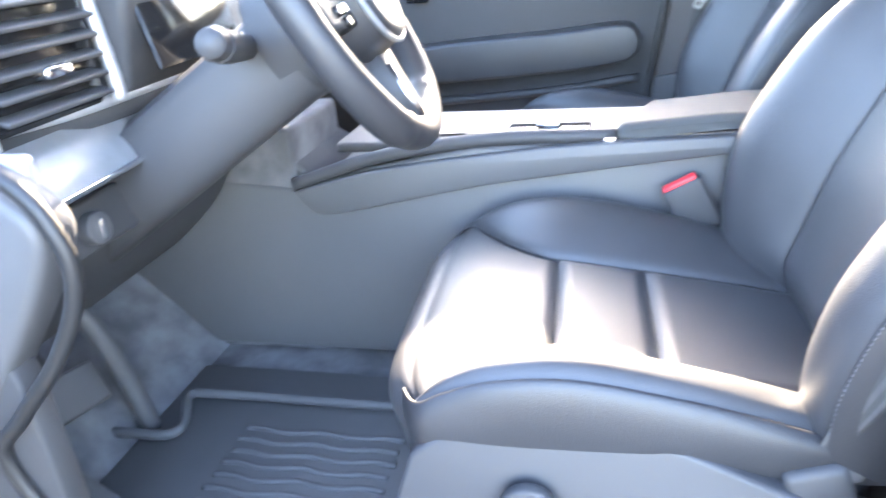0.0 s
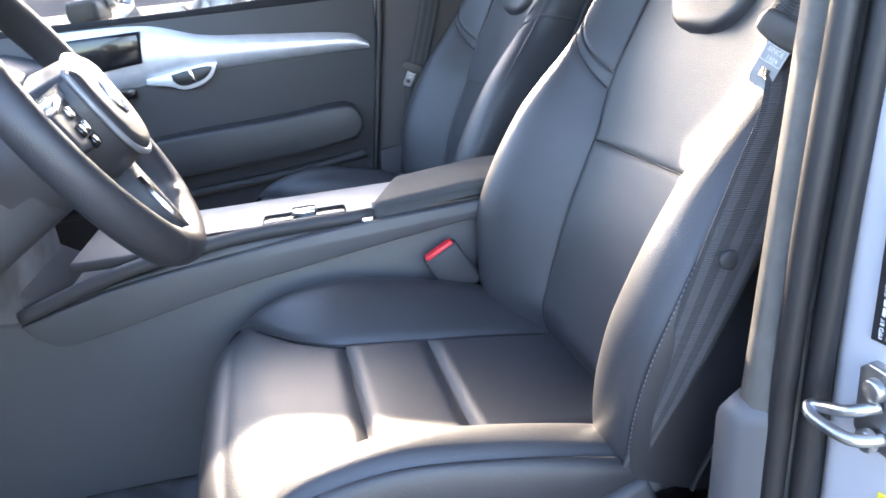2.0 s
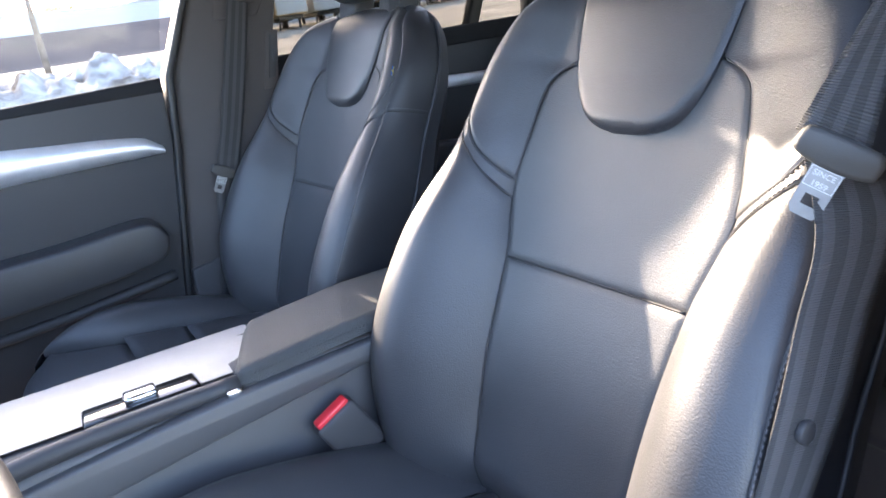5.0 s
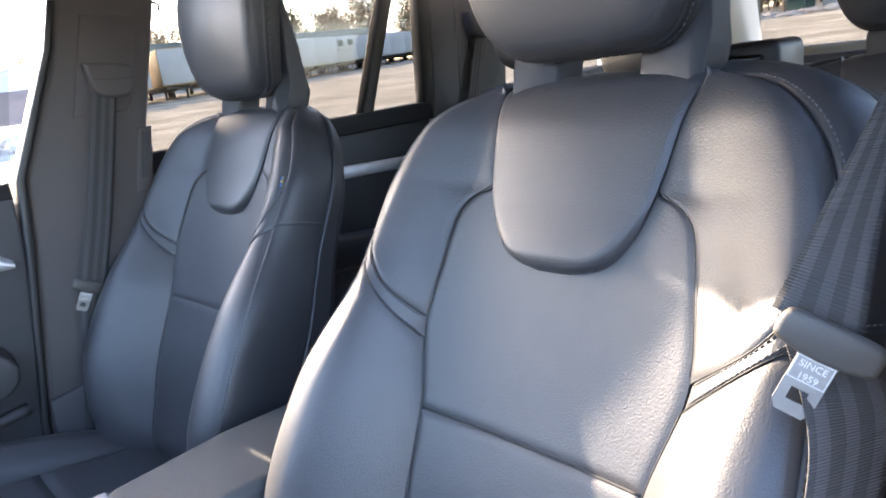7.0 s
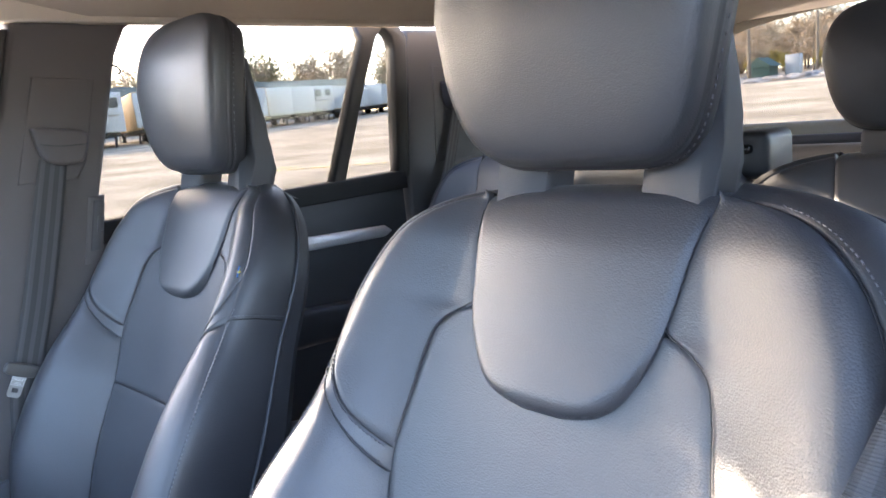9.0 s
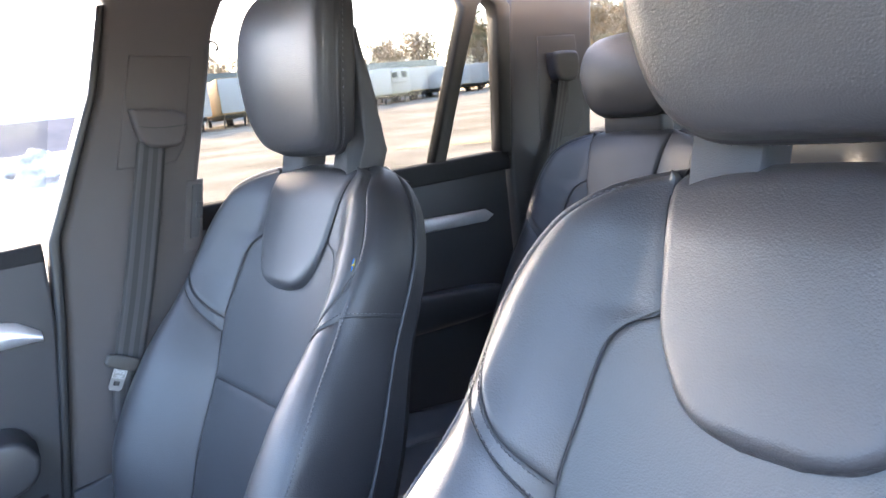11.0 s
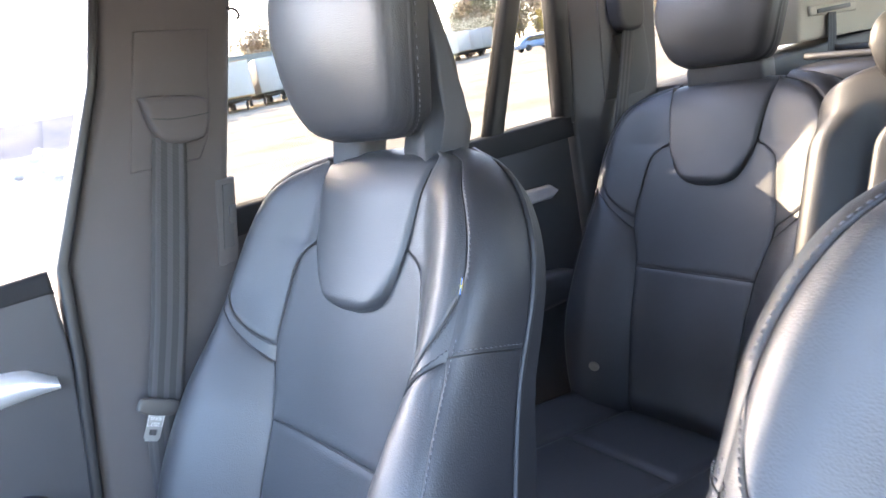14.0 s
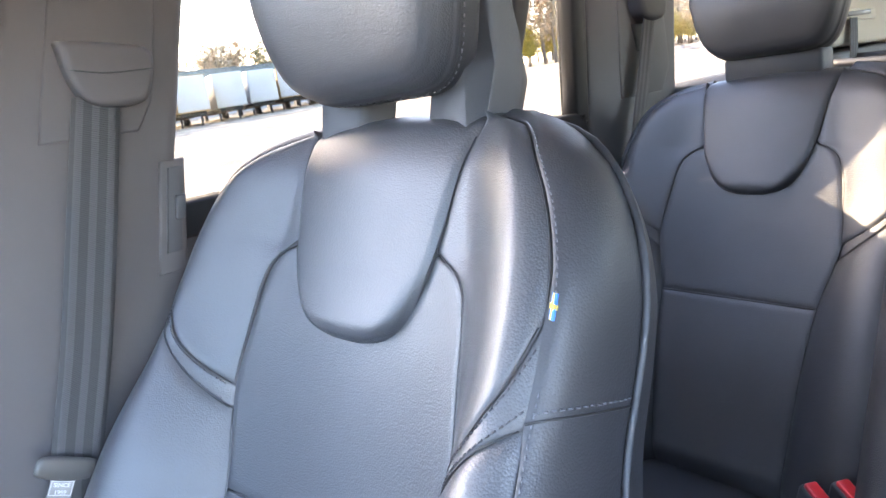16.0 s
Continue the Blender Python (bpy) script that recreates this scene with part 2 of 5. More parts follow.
def stitch_line(bm, line, gap=.0052):
    """Single stitches along a curve."""
    pts = smooth_path(line, 240)
    run = 0.0
    for p, q in zip(pts, pts[1:]):
        run += (q - p).length
        if run >= gap:
            run = 0.0
            m = Matrix.Translation((p + q) / 2) @ (q - p).normalized().to_track_quat("X", "Z").to_matrix().to_4x4() @ Matrix.Diagonal((.0032, .0008, .0011, 1))
            bmesh.ops.create_cube(bm, size=1, matrix=m)


# ---- upholstered seats ----
def tucked(fn, nu, nv, lay, depth=.012):
    """A sewn cover whose four edges turn down into the seams."""
    down = (lay(0, 0, -1) - lay(0, 0, 0)) * depth

    def cover(u, t):
        a, b = (u * (nu + 2) - 1) / nu, (t * (nv + 2) - 1) / nv
        a1, b1 = max(0.0, min(1.0, a)), max(0.0, min(1.0, b))
        over = abs(a - a1) > 1e-6 or abs(b - b1) > 1e-6
        return fn(a1, b1) + down if over else fn(a1, b1)
    bm = surf(cover, nu + 2, nv + 2)
    bm.verts.ensure_lookup_table()
    across = nu + 3
    rim_of = lambda i: i % across in (1, nu + 1) and 0 < i // across < nv + 2 or i // across in (1, nv + 1) and 0 < i % across < nu + 2
    bm.verts.index_update()
    for e in bm.edges:
        if rim_of(e.verts[0].index) and rim_of(e.verts[1].index):
            e.smooth = False
    return bm


def back_panels(seat, lay, k=1.0, proud=1.0, stitch=True, side_mat=None):
    """The padded front of a backrest. lay(s, v, d): across, up along the back, out of its plane; k stretches its height."""
    w = curve([0, .15, .30, .39, .46, .517, .536, .546], [.113, .124, .136, .157, .150, .138, .120, .0965])
    bibw = curve([.466, .471, .482, .50, .520, .546, .60, .662], [.022, .045, .064, .078, .088, .0965, .106, .118])
    o = curve([0, .16, .30, .42, .50, .545, .59, .625, .646, .660], [.252, .276, .270, .259, .255, .248, .229, .198, .163, .118])
    B = curve([0, .08, .16, .30, .42, .50, .56, .61, .660], [.058, .094, .110, .098, .063, .048, .040, .030, .018])
    centre = lambda v: 0.012 * math.exp(-((v - .20) / .12) ** 2) - 0.028 * max(0, 1 - v / .05) ** 2
    inner = lambda v: w(v) if v < .546 else bibw(v)
    ratio = proud

    lead = curve([0, .30, .39, .46, .52, .58, .660], [.113, .136, .157, .150, .135, .120, .112])
    back_off = lambda v: .038 * max(0, (v - .60) / .060) ** 2

    def cross(a, v):
        """Across the side of the back: place and height above the centre."""
        b = B(v) * ratio
        wi, oo = inner(v), o(v)
        s = lerp(wi, oo, a)
        q = max(0, min(1, (s - lead(v)) / (oo - lead(v) + 1e-6))) if oo - lead(v) > .004 else 1
        upper = max(0, min(1, (v - .36) / .12))
        upper = upper * upper * (3 - 2 * upper)
        crest = lerp(.70, .80, upper)
        x = min(1, q / crest)
        rise_up = lerp(math.sin(math.pi / 2 * x), lerp(x * x * (3 - 2 * x), x, .45), upper)
        if q > crest:
            rise_up -= lerp(.16, .24, upper) * ((q - crest) / (1 - crest)) ** 2
        c0 = centre(v) + .010 * (min(wi, .15) / .15) ** 3
        return s, c0 + (b - c0) * rise_up - back_off(v) * lerp(.45, 1, a)

    def centre_panel(v0, v1, name):
        def fn(u, t):
            v = lerp(v0, v1, t)
            hw = w(v)
            s = (2 * u - 1) * hw
            d = centre(v) + 0.010 * (abs(s) / 0.15) ** 3
            e = min((1 - abs(2 * u - 1)) * hw, (v - v0) if v0 > 0 else 1, (v1 - v) if v1 < .5 else 1)
            return lay(s, v * k, d - sink(e, .0025, .010))
        return part(name, tucked(fn, 56, int((v1 - v0) * 260), lay), LEATHER, seat)

    centre_panel(0.0, .30, "lower_back_panel")
    centre_panel(.30, .546, "upper_back_panel")

    top_v = .645

    def bib(u, t):
        v = lerp(.466, top_v, min(1, t / .7))
        hw = bibw(v)
        s = (2 * u - 1) * hw
        e1, e2 = (1 - abs(2 * u - 1)) * hw, max(0, v - .466)
        low_edge = max(0, min(1, (.53 - v) / .05))
        e = -math.log(math.exp(-e1 / .006) + math.exp(-e2 / .006)) * .006
        d = lerp(.006, .009, low_edge) + .008 * (1 - (s / .12) ** 2) - lerp(pillow(e, .003, .006), pillow(e, .015, .017), low_edge) - .45 * back_off(v)
        if t <= .7:
            return lay(s, v * k, d)
        th = (t - .7) / .3 * math.pi * .62
        back = max(0, th - math.pi * .5) * .09
        turn = min(th, math.pi / 2)
        return lay(s, top_v * k + (.031 - .006 * (s / .12) ** 2) * math.sin(turn) - back * .15, d - .042 * (1 - math.cos(turn)) - .010 * math.sin(turn) - back)
    part("bib_panel", tucked(bib, 48, 76, lay), LEATHER, seat)
    # black cord along the panel seam stands in for the shade in its groove
    seams = bmesh.new()
    tube([lay((2 * i / 20 - 1) * w(.30) * .98, .30 * k, centre(.30) - .0022 + .010 * (abs(2 * i / 20 - 1) * w(.30) / .15) ** 3) for i in range(21)], .0014, 40, 6, bm=seams)
    part("cross_seam", seams, SEAL, seat, "sewn seam, its groove shade laid in as black cord")["kind"] = "stuff"
    lowfold = lambda a: .372 + .076 * a
    highfold = lambda a: .396 + .052 * a + .050 * a ** 5 + .018 * a ** 14
    for side in (1, -1):
        def low(u, t, side=side):
            v = lerp(0, lowfold(u), t)
            s, d = cross(u, v)
            e = min(u * .13, (1 - u) * .18)
            return lay(side * s, v * k, d - max(sink(e, .003, .011), sink(lowfold(u) - v, .003, .006)))
        part("lower_bolster", tucked(low, 34, 60, lay), LEATHER, seat)

        def band(u, t, side=side):
            v = lerp(lowfold(u), highfold(u), t)
            s, d = cross(u, v)
            e = min(t, 1 - t) * .027
            return lay(side * s, v * k, d - .0005 - sink(e, .0025, .004) - sink(u * .1, .005, .010))
        part("fold_band", tucked(band, 34, 12, lay), LEATHER, seat)

        def wing(u, t, side=side):
            v = lerp(highfold(u), .660, t)
            s, d = cross(u, v)
            return lay(side * s, v * k, d + .001 - max(sink(u * .12 if v < .62 else u * .08, .0015, .008), sink((1 - u) * .12, .0035, .007), sink(v - highfold(u), .003, .006)))
        part("shoulder_wing", tucked(wing, 34, 50, lay), LEATHER, seat)

        def edge(t):
            v = .660 * t
            return o(v), v, cross(1, v)[1]

        def strip(u, t, side=side):
            s, v, d = edge(t)
            s1, v1, _ = edge(min(1, t + .01))
            s0, v0, _ = edge(max(0, t - .01))
            tx, ty = s1 - s0, v1 - v0
            ln = math.hypot(tx, ty) or 1
            nx, ny = ty / ln, -tx / ln
            wide = lerp(1, .5, max(0, t - .92) / .08) * lerp(.5, 1.5 if side < 0 else 1.0, max(0, min(1, (v - .25) / .28)))
            seam = min(1, max(0, lowfold(1) - v, v - highfold(1)) / .02)
            out, dep = bezier((0, 0), (.018 * wide, -.003), (.032 * wide, -.022 - d * .5), (.018 * wide, -.060 - d), u)
            return lay(side * (s + nx * out), (v + ny * out) * k, d + dep - seam * sink(u * .15, .003, .007) - .6 * sink(abs(u - .93) * .15, .004, .008))
        part("side_panel", surf(strip, 22, 90), side_mat or LEATHER_SIDE, seat)
        lift = (lay(0, 0, .0018) - lay(0, 0, 0))
        # black cords again give the bolster and wing seams their groove shade
        seams = bmesh.new()
        for line in ([low(0, t) for t in [i / 20 for i in range(21)]], [wing(0, t) for t in [.02 + .9 * i / 16 for i in range(17)]],
                     [low(a, 1) for a in [.02 + .96 * i / 10 for i in range(11)]], [wing(a, 0) for a in [.02 + .96 * i / 10 for i in range(11)]],
                     [wing(1, t) for t in [.03 + .86 * i / 16 for i in range(17)]]):
            tube([p + lift for p in line], .0006, len(line) * 2, 6, bm=seams)
        part("seam", seams, SEAL, seat, "sewn seam, its groove shade laid in as black cord")["kind"] = "stuff"
        part("back_piping", tube([strip(.84, t) + Vector((side * (lay(1, 0, 0) - lay(0, 0, 0)).x * .002, 0, 0)) for t in [i / 24 for i in range(25)]], .0032, 60, 8), LEATHER_SIDE, seat)
        if stitch:
            bm = bmesh.new()
            stitch_line(bm, [strip(.09, t) for t in [.02 + .69 * i / 24 for i in range(25)]])
            stitch_line(bm, [strip(.09, t) for t in [.79 + .19 * i / 12 for i in range(13)]])
            side_fold = lambda a, up: strip(a, (lowfold(1) + up) / .660 + .028 * a)
            outward = Vector((side * .0012 * (1 if lay(1, 0, 0).x > lay(0, 0, 0).x else -1), 0, 0)) + lift * .4
            stitch_line(bm, [side_fold(a, .008) + outward for a in [.82 * i / 24 for i in range(25)]])
            # groove shade of the side fold, laid on as a black cord
            fold_seam = bmesh.new()
            tube([side_fold(a, .003) + outward * .4 for a in [.82 * i / 24 for i in range(25)]], .0009, 40, 6, bm=fold_seam)
            part("side_fold_seam", fold_seam, SEAL, seat, "sewn seam, its groove shade laid in as black cord")["kind"] = "stuff"
            part("stitching", bm, THREAD, seat, "grey contrast stitching")["kind"] = "stuff"
            bm = bmesh.new()
            stitch_line(bm, [band(a, .17) + lift * .3 for a in [.05 + .95 * i / 10 for i in range(11)]], .0046)
            stitch_line(bm, [band(a, .84 - .10 * a ** 4) + lift * .3 for a in [.05 + .94 * i / 10 for i in range(11)]], .0046)
            part("fold_stitching", bm, SEAM_THREAD, seat, "dark twin stitching on the fold")["kind"] = "stuff"
    pts = [(o(.655 * i / 30) + .004, .655 * i / 30) for i in range(31)]
    outline = pts + [(-s, v) for s, v in reversed(pts)]
    part("back_shell", prism(outline, lambda s, v: lay(s, v * k, -.052), lambda s, v: lay(s * .93, v * k * .98, -.088)), PLASTIC, seat)


def head_restraint(seat, lay, v0=.671, v1=.905, d0=.044, d1=.120, half=.135, legs=True):
    H = v1 - v0
    n = 72

    def outline(i):
        a = 2 * math.pi * i / n
        c, s = math.cos(a), math.sin(a)
        e = .34 if s < 0 else .34 + .20 * s
        p = math.copysign(abs(c) ** e, c)
        q = math.copysign(abs(s) ** (.36 if s < 0 else .50), s)
        taper = lerp(.80, 1.0, min(1, (q + 1) / .95)) * lerp(1, .94, max(0, q - .2) / .8)
        return p * half * taper, q * H / 2

    def rings(table, name, mat, label=""):
        def fn(u, t):
            f = t * (len(table) - 1)
            j = min(int(f), len(table) - 2)
            sc, r = lerp(table[j][0], table[j + 1][0], f - j), lerp(table[j][1], table[j + 1][1], f - j)
            p, q = outline(round(u * n) % n)
            p, q = p * sc, q * sc
            tt = (q + H / 2) / H
            return lay(p, v0 + tt * H - r * .12, lerp(d0, d1, tt) + r + .022 * (1 - (q / (H / 2)) ** 2))
        return part(name, surf(fn, n, (len(table) - 1) * 3, True), mat, seat, label)
    rings([(.001, .006), (.35, .005), (.65, .002), (.86, .000), (.94, -.003), (.98, -.008), (.996, -.015), (1.0, -.024)], "headrest_pad", LEATHER)
    rings([(1.0, -.024), (1.004, -.027), (1.012, -.029), (1.012, -.032), (1.004, -.034)], "headrest_piping", LEATHER_SIDE)
    rings([(1.0, -.034), (1.0, -.042), (.97, -.058), (.85, -.070), (.5, -.074), (.001, -.075)], "headrest_back", LEATHER_SIDE)
    if legs:
        bm = bmesh.new()
        for sc, r in ((1.006, -.0375),):
            stitch_line(bm, [lay(p * sc, v0 + (q * sc + H / 2) - r * .12, lerp(d0, d1, (q * sc + H / 2) / H) + r + .022 * (1 - (q * sc / (H / 2)) ** 2)) for p, q in [outline(i) for i in range(0, n + 1, 2)]])
        part("headrest_stitching", bm, THREAD, seat, "grey contrast stitching")["kind"] = "stuff"
        for side in (1, -1):
            outline_leg = [(.047, .585), (.108, .585), (.110, .70), (.112, .735), (.112, .76), (.108, .80), (.098, .855), (.074, .862), (.064, .80), (.056, .76), (.050, .735), (.047, .70)]
            rear = curve([.585, .70, .735, .76, .80, .862], [-.060, -.048, -.036, -.012, .012, .036])
            bm = prism(outline_leg, lambda p, q, s=side: lay(s * p, q, -.016 + max(0, q - .68) * .36), lambda p, q, s=side: lay(s * p, q, rear(q)), .014, 4)
            part("headrest_leg", bm, PLASTIC, seat, "grey plastic headrest support")


def front_seat():
    cx = -.385
    seat = thing("front_seat", (cx, -.05, .45), "black leather front car seat with sculpted side bolsters and built-in headrest", "car seat", "front seats")

    def lay(s, v, d):
        """The inboard shoulder is a little narrower than the one by the door."""
        a, b = max(0, min(1, (v - .28) / .18)), max(0, min(1, (s - .12) / .12))
        s -= .020 * a * a * (3 - 2 * a) * b * b * (3 - 2 * b)
        return Vector((cx + s, -.272 - .418 * v + .908 * d, .705 + .908 * v + .418 * d))
    back_panels(seat, lay)
    head_restraint(seat, lay)
    # cushion
    zc = curve([-.30, -.2, -.1, .02, .12, .17, .20], [.694, .712, .727, .745, .752, .745, .732])
    c = curve([-.30, -.1, 0, .04, .09, .13, .16, .2], [.108, .112, .112, .118, .148, .192, .232, .243])
    c_out = curve([-.30, -.1, 0, .04, .09, .13, .16, .2], [.158, .164, .166, .170, .186, .212, .236, .243])
    edge_at = lambda f, y: c(y) if f > 0 else c_out(y)
    o = curve([-.30, -.1, .05, .13, .17, .20], [.240, .247, .248, .246, .243, .238])
    B = curve([-.30, -.2, -.1, 0, .08, .13, .16, .2], [.018, .038, .052, .055, .040, .020, .006, 0])

    def centre(y0, y1, name):
        def fn(u, t):
            y = lerp(y0, y1, t)
            hw = edge_at(2 * u - 1, y)
            s = (2 * u - 1) * hw
            e = min((1 - abs(2 * u - 1)) * hw, (y - y0) if y0 > -.28 else 1, (y1 - y) if y1 < .1 else 1)
            return (cx + s, y, zc(y) + .004 - sink(e, .010, .02) + .006 * (abs(s) / .12) ** 3 * (y < .05))
        part(name, surf(fn, 44, int((y1 - y0) * 240)), LEATHER, seat)
    centre(-.30, -.10, "rear_cushion_panel")
    centre(-.10, .02, "middle_cushion_panel")

    def front(u, t):
        if t < .55:
            y = lerp(.02, .185, t / .55)
            z = zc(y)
            drop = 0
        else:
            th = (t - .55) / .45
            y = .185 + .035 * math.sin(min(1, th * 2) * math.pi / 2) - .03 * max(0, th - .5) * 2
            z = zc(.185) - .035 * (1 - math.cos(min(1, th * 2) * math.pi / 2)) - .11 * max(0, th - .5) * 2
            drop = th
        f = 2 * u - 1
        hw = edge_at(f, min(y, .2)) if t < .55 else .238
        s = f * hw
        round_corner = (.060 if f < 0 else .022) * abs(f) ** 5 * max(0, min(1, (t - .40) / .25))
        e = min((1 - abs(f)) * hw, (y - .02) if t < .55 else 1)
        return (cx + s, y - round_corner, z + .004 - sink(e, .010, .02) * max(0, min(1, (.55 - t) / .14)) - .010 * abs(f) ** 6 * max(0, min(1, (t - .50) / .2)))
    part("front_cushion_panel", surf(front, 48, 60), LEATHER, seat)
    for side in (1, -1):
        def roll(u, t, side=side):
            y = lerp(-.30, .175 if side > 0 else .158, t)
            start = c(y) if side > 0 else c_out(y)
            span = o(y) - start
            if side > 0:
                s, h = bezier((start, 0), (start + span * .3, B(y) * .5), (o(y) - span * .25, B(y) * 1.4), (o(y), B(y) * .72), u)
            else:
                s, h = bezier((start, 0), (start + span * .12, B(y) * .95), (start + span * .55, B(y) * 1.30), (o(y), B(y) * .92), u)
            e = min(u, 1 - u) * span
            return (cx + side * s, y, zc(y) + h + .004 - sink(e, .006, .012))
        part("cushion_bolster", surf(roll, 26, 60), LEATHER, seat)

        def skirt(u, t, side=side):
            y = lerp(-.30, .19 if side > 0 else .180, t)
            s, h = bezier((o(y), zc(y) + B(y) * (.72 if side > 0 else .92) + .004), (o(y) + .016, zc(y) + B(y) * (.72 if side > 0 else .92) - .004), (o(y) + .022, .73), (o(y) + .004, .680), u)
            back = .04 * max(0, (t - .93) / .07) ** 2
            return (cx + side * (s - back), y, h - sink(u * .08, .004, .009))
        part("cushion_skirt", surf(skirt, 16, 60), LEATHER_SIDE, seat)
    # cushion seams: black cords in place of shade between the panels
    seams, threads = bmesh.new(), bmesh.new()
    for y in (-.10, .02):
        tube([(cx + f * edge_at(f, y) * .97, y, zc(y) - .0045) for f in [-1 + i / 8 for i in range(17)]], .0011, 34, 6, bm=seams)
    for side in (1, -1):
        tube([(cx + side * edge_at(side, y), y, zc(y) + .0005) for y in [-.28 + i * .4 / 20 for i in range(21)]], .0011, 40, 6, bm=seams)
        stitch_line(threads, [(cx + side * (o(y) + .002), y, zc(y) + B(y) * (.72 if side > 0 else .92) - .001) for y in [-.28 + i * .36 / 22 for i in range(23)]])
    part("cushion_seam", seams, SEAL, seat, "sewn seam, its groove shade laid in as black cord")["kind"] = "stuff"
    part("cushion_stitching", threads, THREAD, seat, "grey contrast stitching")["kind"] = "stuff"
    # plastic valance on the door side, with its control
    top = [(.165, .705), (.13, .728), (.08, .748), (.039, .755), (-.016, .748), (-.07, .732), (-.123, .716), (-.197, .686), (-.28, .66), (-.34, .645), (-.40, .62)]
    ring = [(y, z) for y, z in smooth_ring(top)] + [(-.42, .50), (.12, .50), (.185, .55), (.19, .63)]
    part("seat_valance", prism(ring, lambda y, z: (cx - .235, y, z), lambda y, z: (cx - .278 + .5 * max(0, z - .62) ** 1.5, y, z), .006), SEAT_BASE, seat, "grey plastic side valance")
    knob = moved(disc_solid(.030, .016, 32, .004), pose(cx - .284, .042, .660, 0, 90, 0))
    knob_ob = part("seat_control", knob, PLASTIC, seat, "round power seat control")
    part("control_ring", moved(disc_solid(.021, .006, 32, .002), pose(cx - .295, .042, .660, 0, 90, 0)), CHROME, knob_ob, "satin metal control ring")
    part("seat_base", box(cx - .22, cx + .22, -.30, .14, .47, .69, .02), PLASTIC, seat)
    for s in (-.2, .2):
        part("seat_rail", box(cx + s - .025, cx + s + .025, -.42, .20, .44, .485, .006), PLASTIC, seat)
    return seat


def smooth_ring(points, n=24):
    return [(p.x, p.y) for p in smooth_path([(a, b, 0) for a, b in points], n)]


def disc_solid(radius, depth, n=32, bevel=0.0):
    bm = bmesh.new()
    bmesh.ops.create_cone(bm, cap_ends=True, segments=n, radius1=radius, radius2=radius, depth=depth)
    if bevel:
        rim = [e for e in bm.edges if all(abs(abs(v.co.z) - depth / 2) < 1e-6 for v in e.verts) and e.verts[0].co.z * e.verts[1].co.z > 0]
        bmesh.ops.bevel(bm, geom=rim, offset=bevel, segments=2, affect="EDGES", profile=0.5)
    return bm


driver_seat = front_seat()
def turned(x, degrees):
    """A turn about the upright line through the middle of a backrest."""
    about = Matrix.Translation((x, -.43, 0))
    return about @ Matrix.Rotation(radians(degrees), 4, "Z") @ about.inverted()


passenger_seat = copy_thing(driver_seat, turned(.385, 5.0) @ Matrix.Translation((.385, -.05, .45)) @ Matrix.Diagonal((-1, 1, 1, 1)))
driver_seat.matrix_basis = turned(-.235, 3.0) @ Matrix.Translation((-.385, -.05, .45))


def rear_seat(cx, dy, label):
    seat = thing("rear_seat", (cx, -1.2 + dy, .45), label, "car seat", "rear seats")
    lay = lambda s, v, d: Vector((cx + s, -1.125 + dy - .375 * v + .927 * d, .615 + .927 * v + .375 * d))
    back_panels(seat, lay, k=1.065, proud=.62, stitch=False, side_mat=LEATHER_SIDE)
    head_restraint(seat, lay, v0=.730, v1=.915, d0=.030, d1=.070, half=.132, legs=False)
    for s in (-.05, .05):
        part("headrest_post", tube([lay(s, .66, -.03), lay(s, .70, -.025), lay(s, .78, -.01)], .008, 8), PLASTIC, seat)
    part("post_shroud", box(cx - .085, cx + .085, lay(0, .70, -.06).y, lay(0, .70, -.01).y, lay(0, .69, 0).z, lay(0, .738, 0).z, .008), PLASTIC, seat)

    def cush(u, t):
        y = lerp(-1.20, -.66, min(1, t / .8)) + dy
        s = (2 * u - 1) * .245
        e = min(abs(abs(s) - .135) + .001, (1 - abs(2 * u - 1)) * .245, abs(y - dy + .965) + .001 if abs(s) < .135 else 1)
        z = .612 + .055 * min(1, t / .6) + .03 * max(0, (abs(s) - .135) / .11) - sink(e, .009, .016)
        if t > .8:
            th = (t - .8) / .2
            y += .05 * math.sin(th * math.pi / 2)
            z -= .16 * (1 - math.cos(th * math.pi / 2))
        return (cx + s, y, z)
    part("cushion", surf(cush, 70, 80), LEATHER, seat)
    part("seat_base", box(cx - .235, cx + .235, -1.20 + dy, -.66 + dy, .44, .60, .02), PLASTIC, seat)
    return seat


rear_right = rear_seat(.485, 0, "black leather rear car seat with headrest, partly in shade")
pale = part("side_button", moved(disc_solid(.011, .008, 18, .002), pose(.625, -1.075, .745, 70, 0, 20)), BEIGE, rear_right, "small pale round button")
rear_left = rear_seat(-.455, .17, "black leather rear car seat slid forward, with headrest")


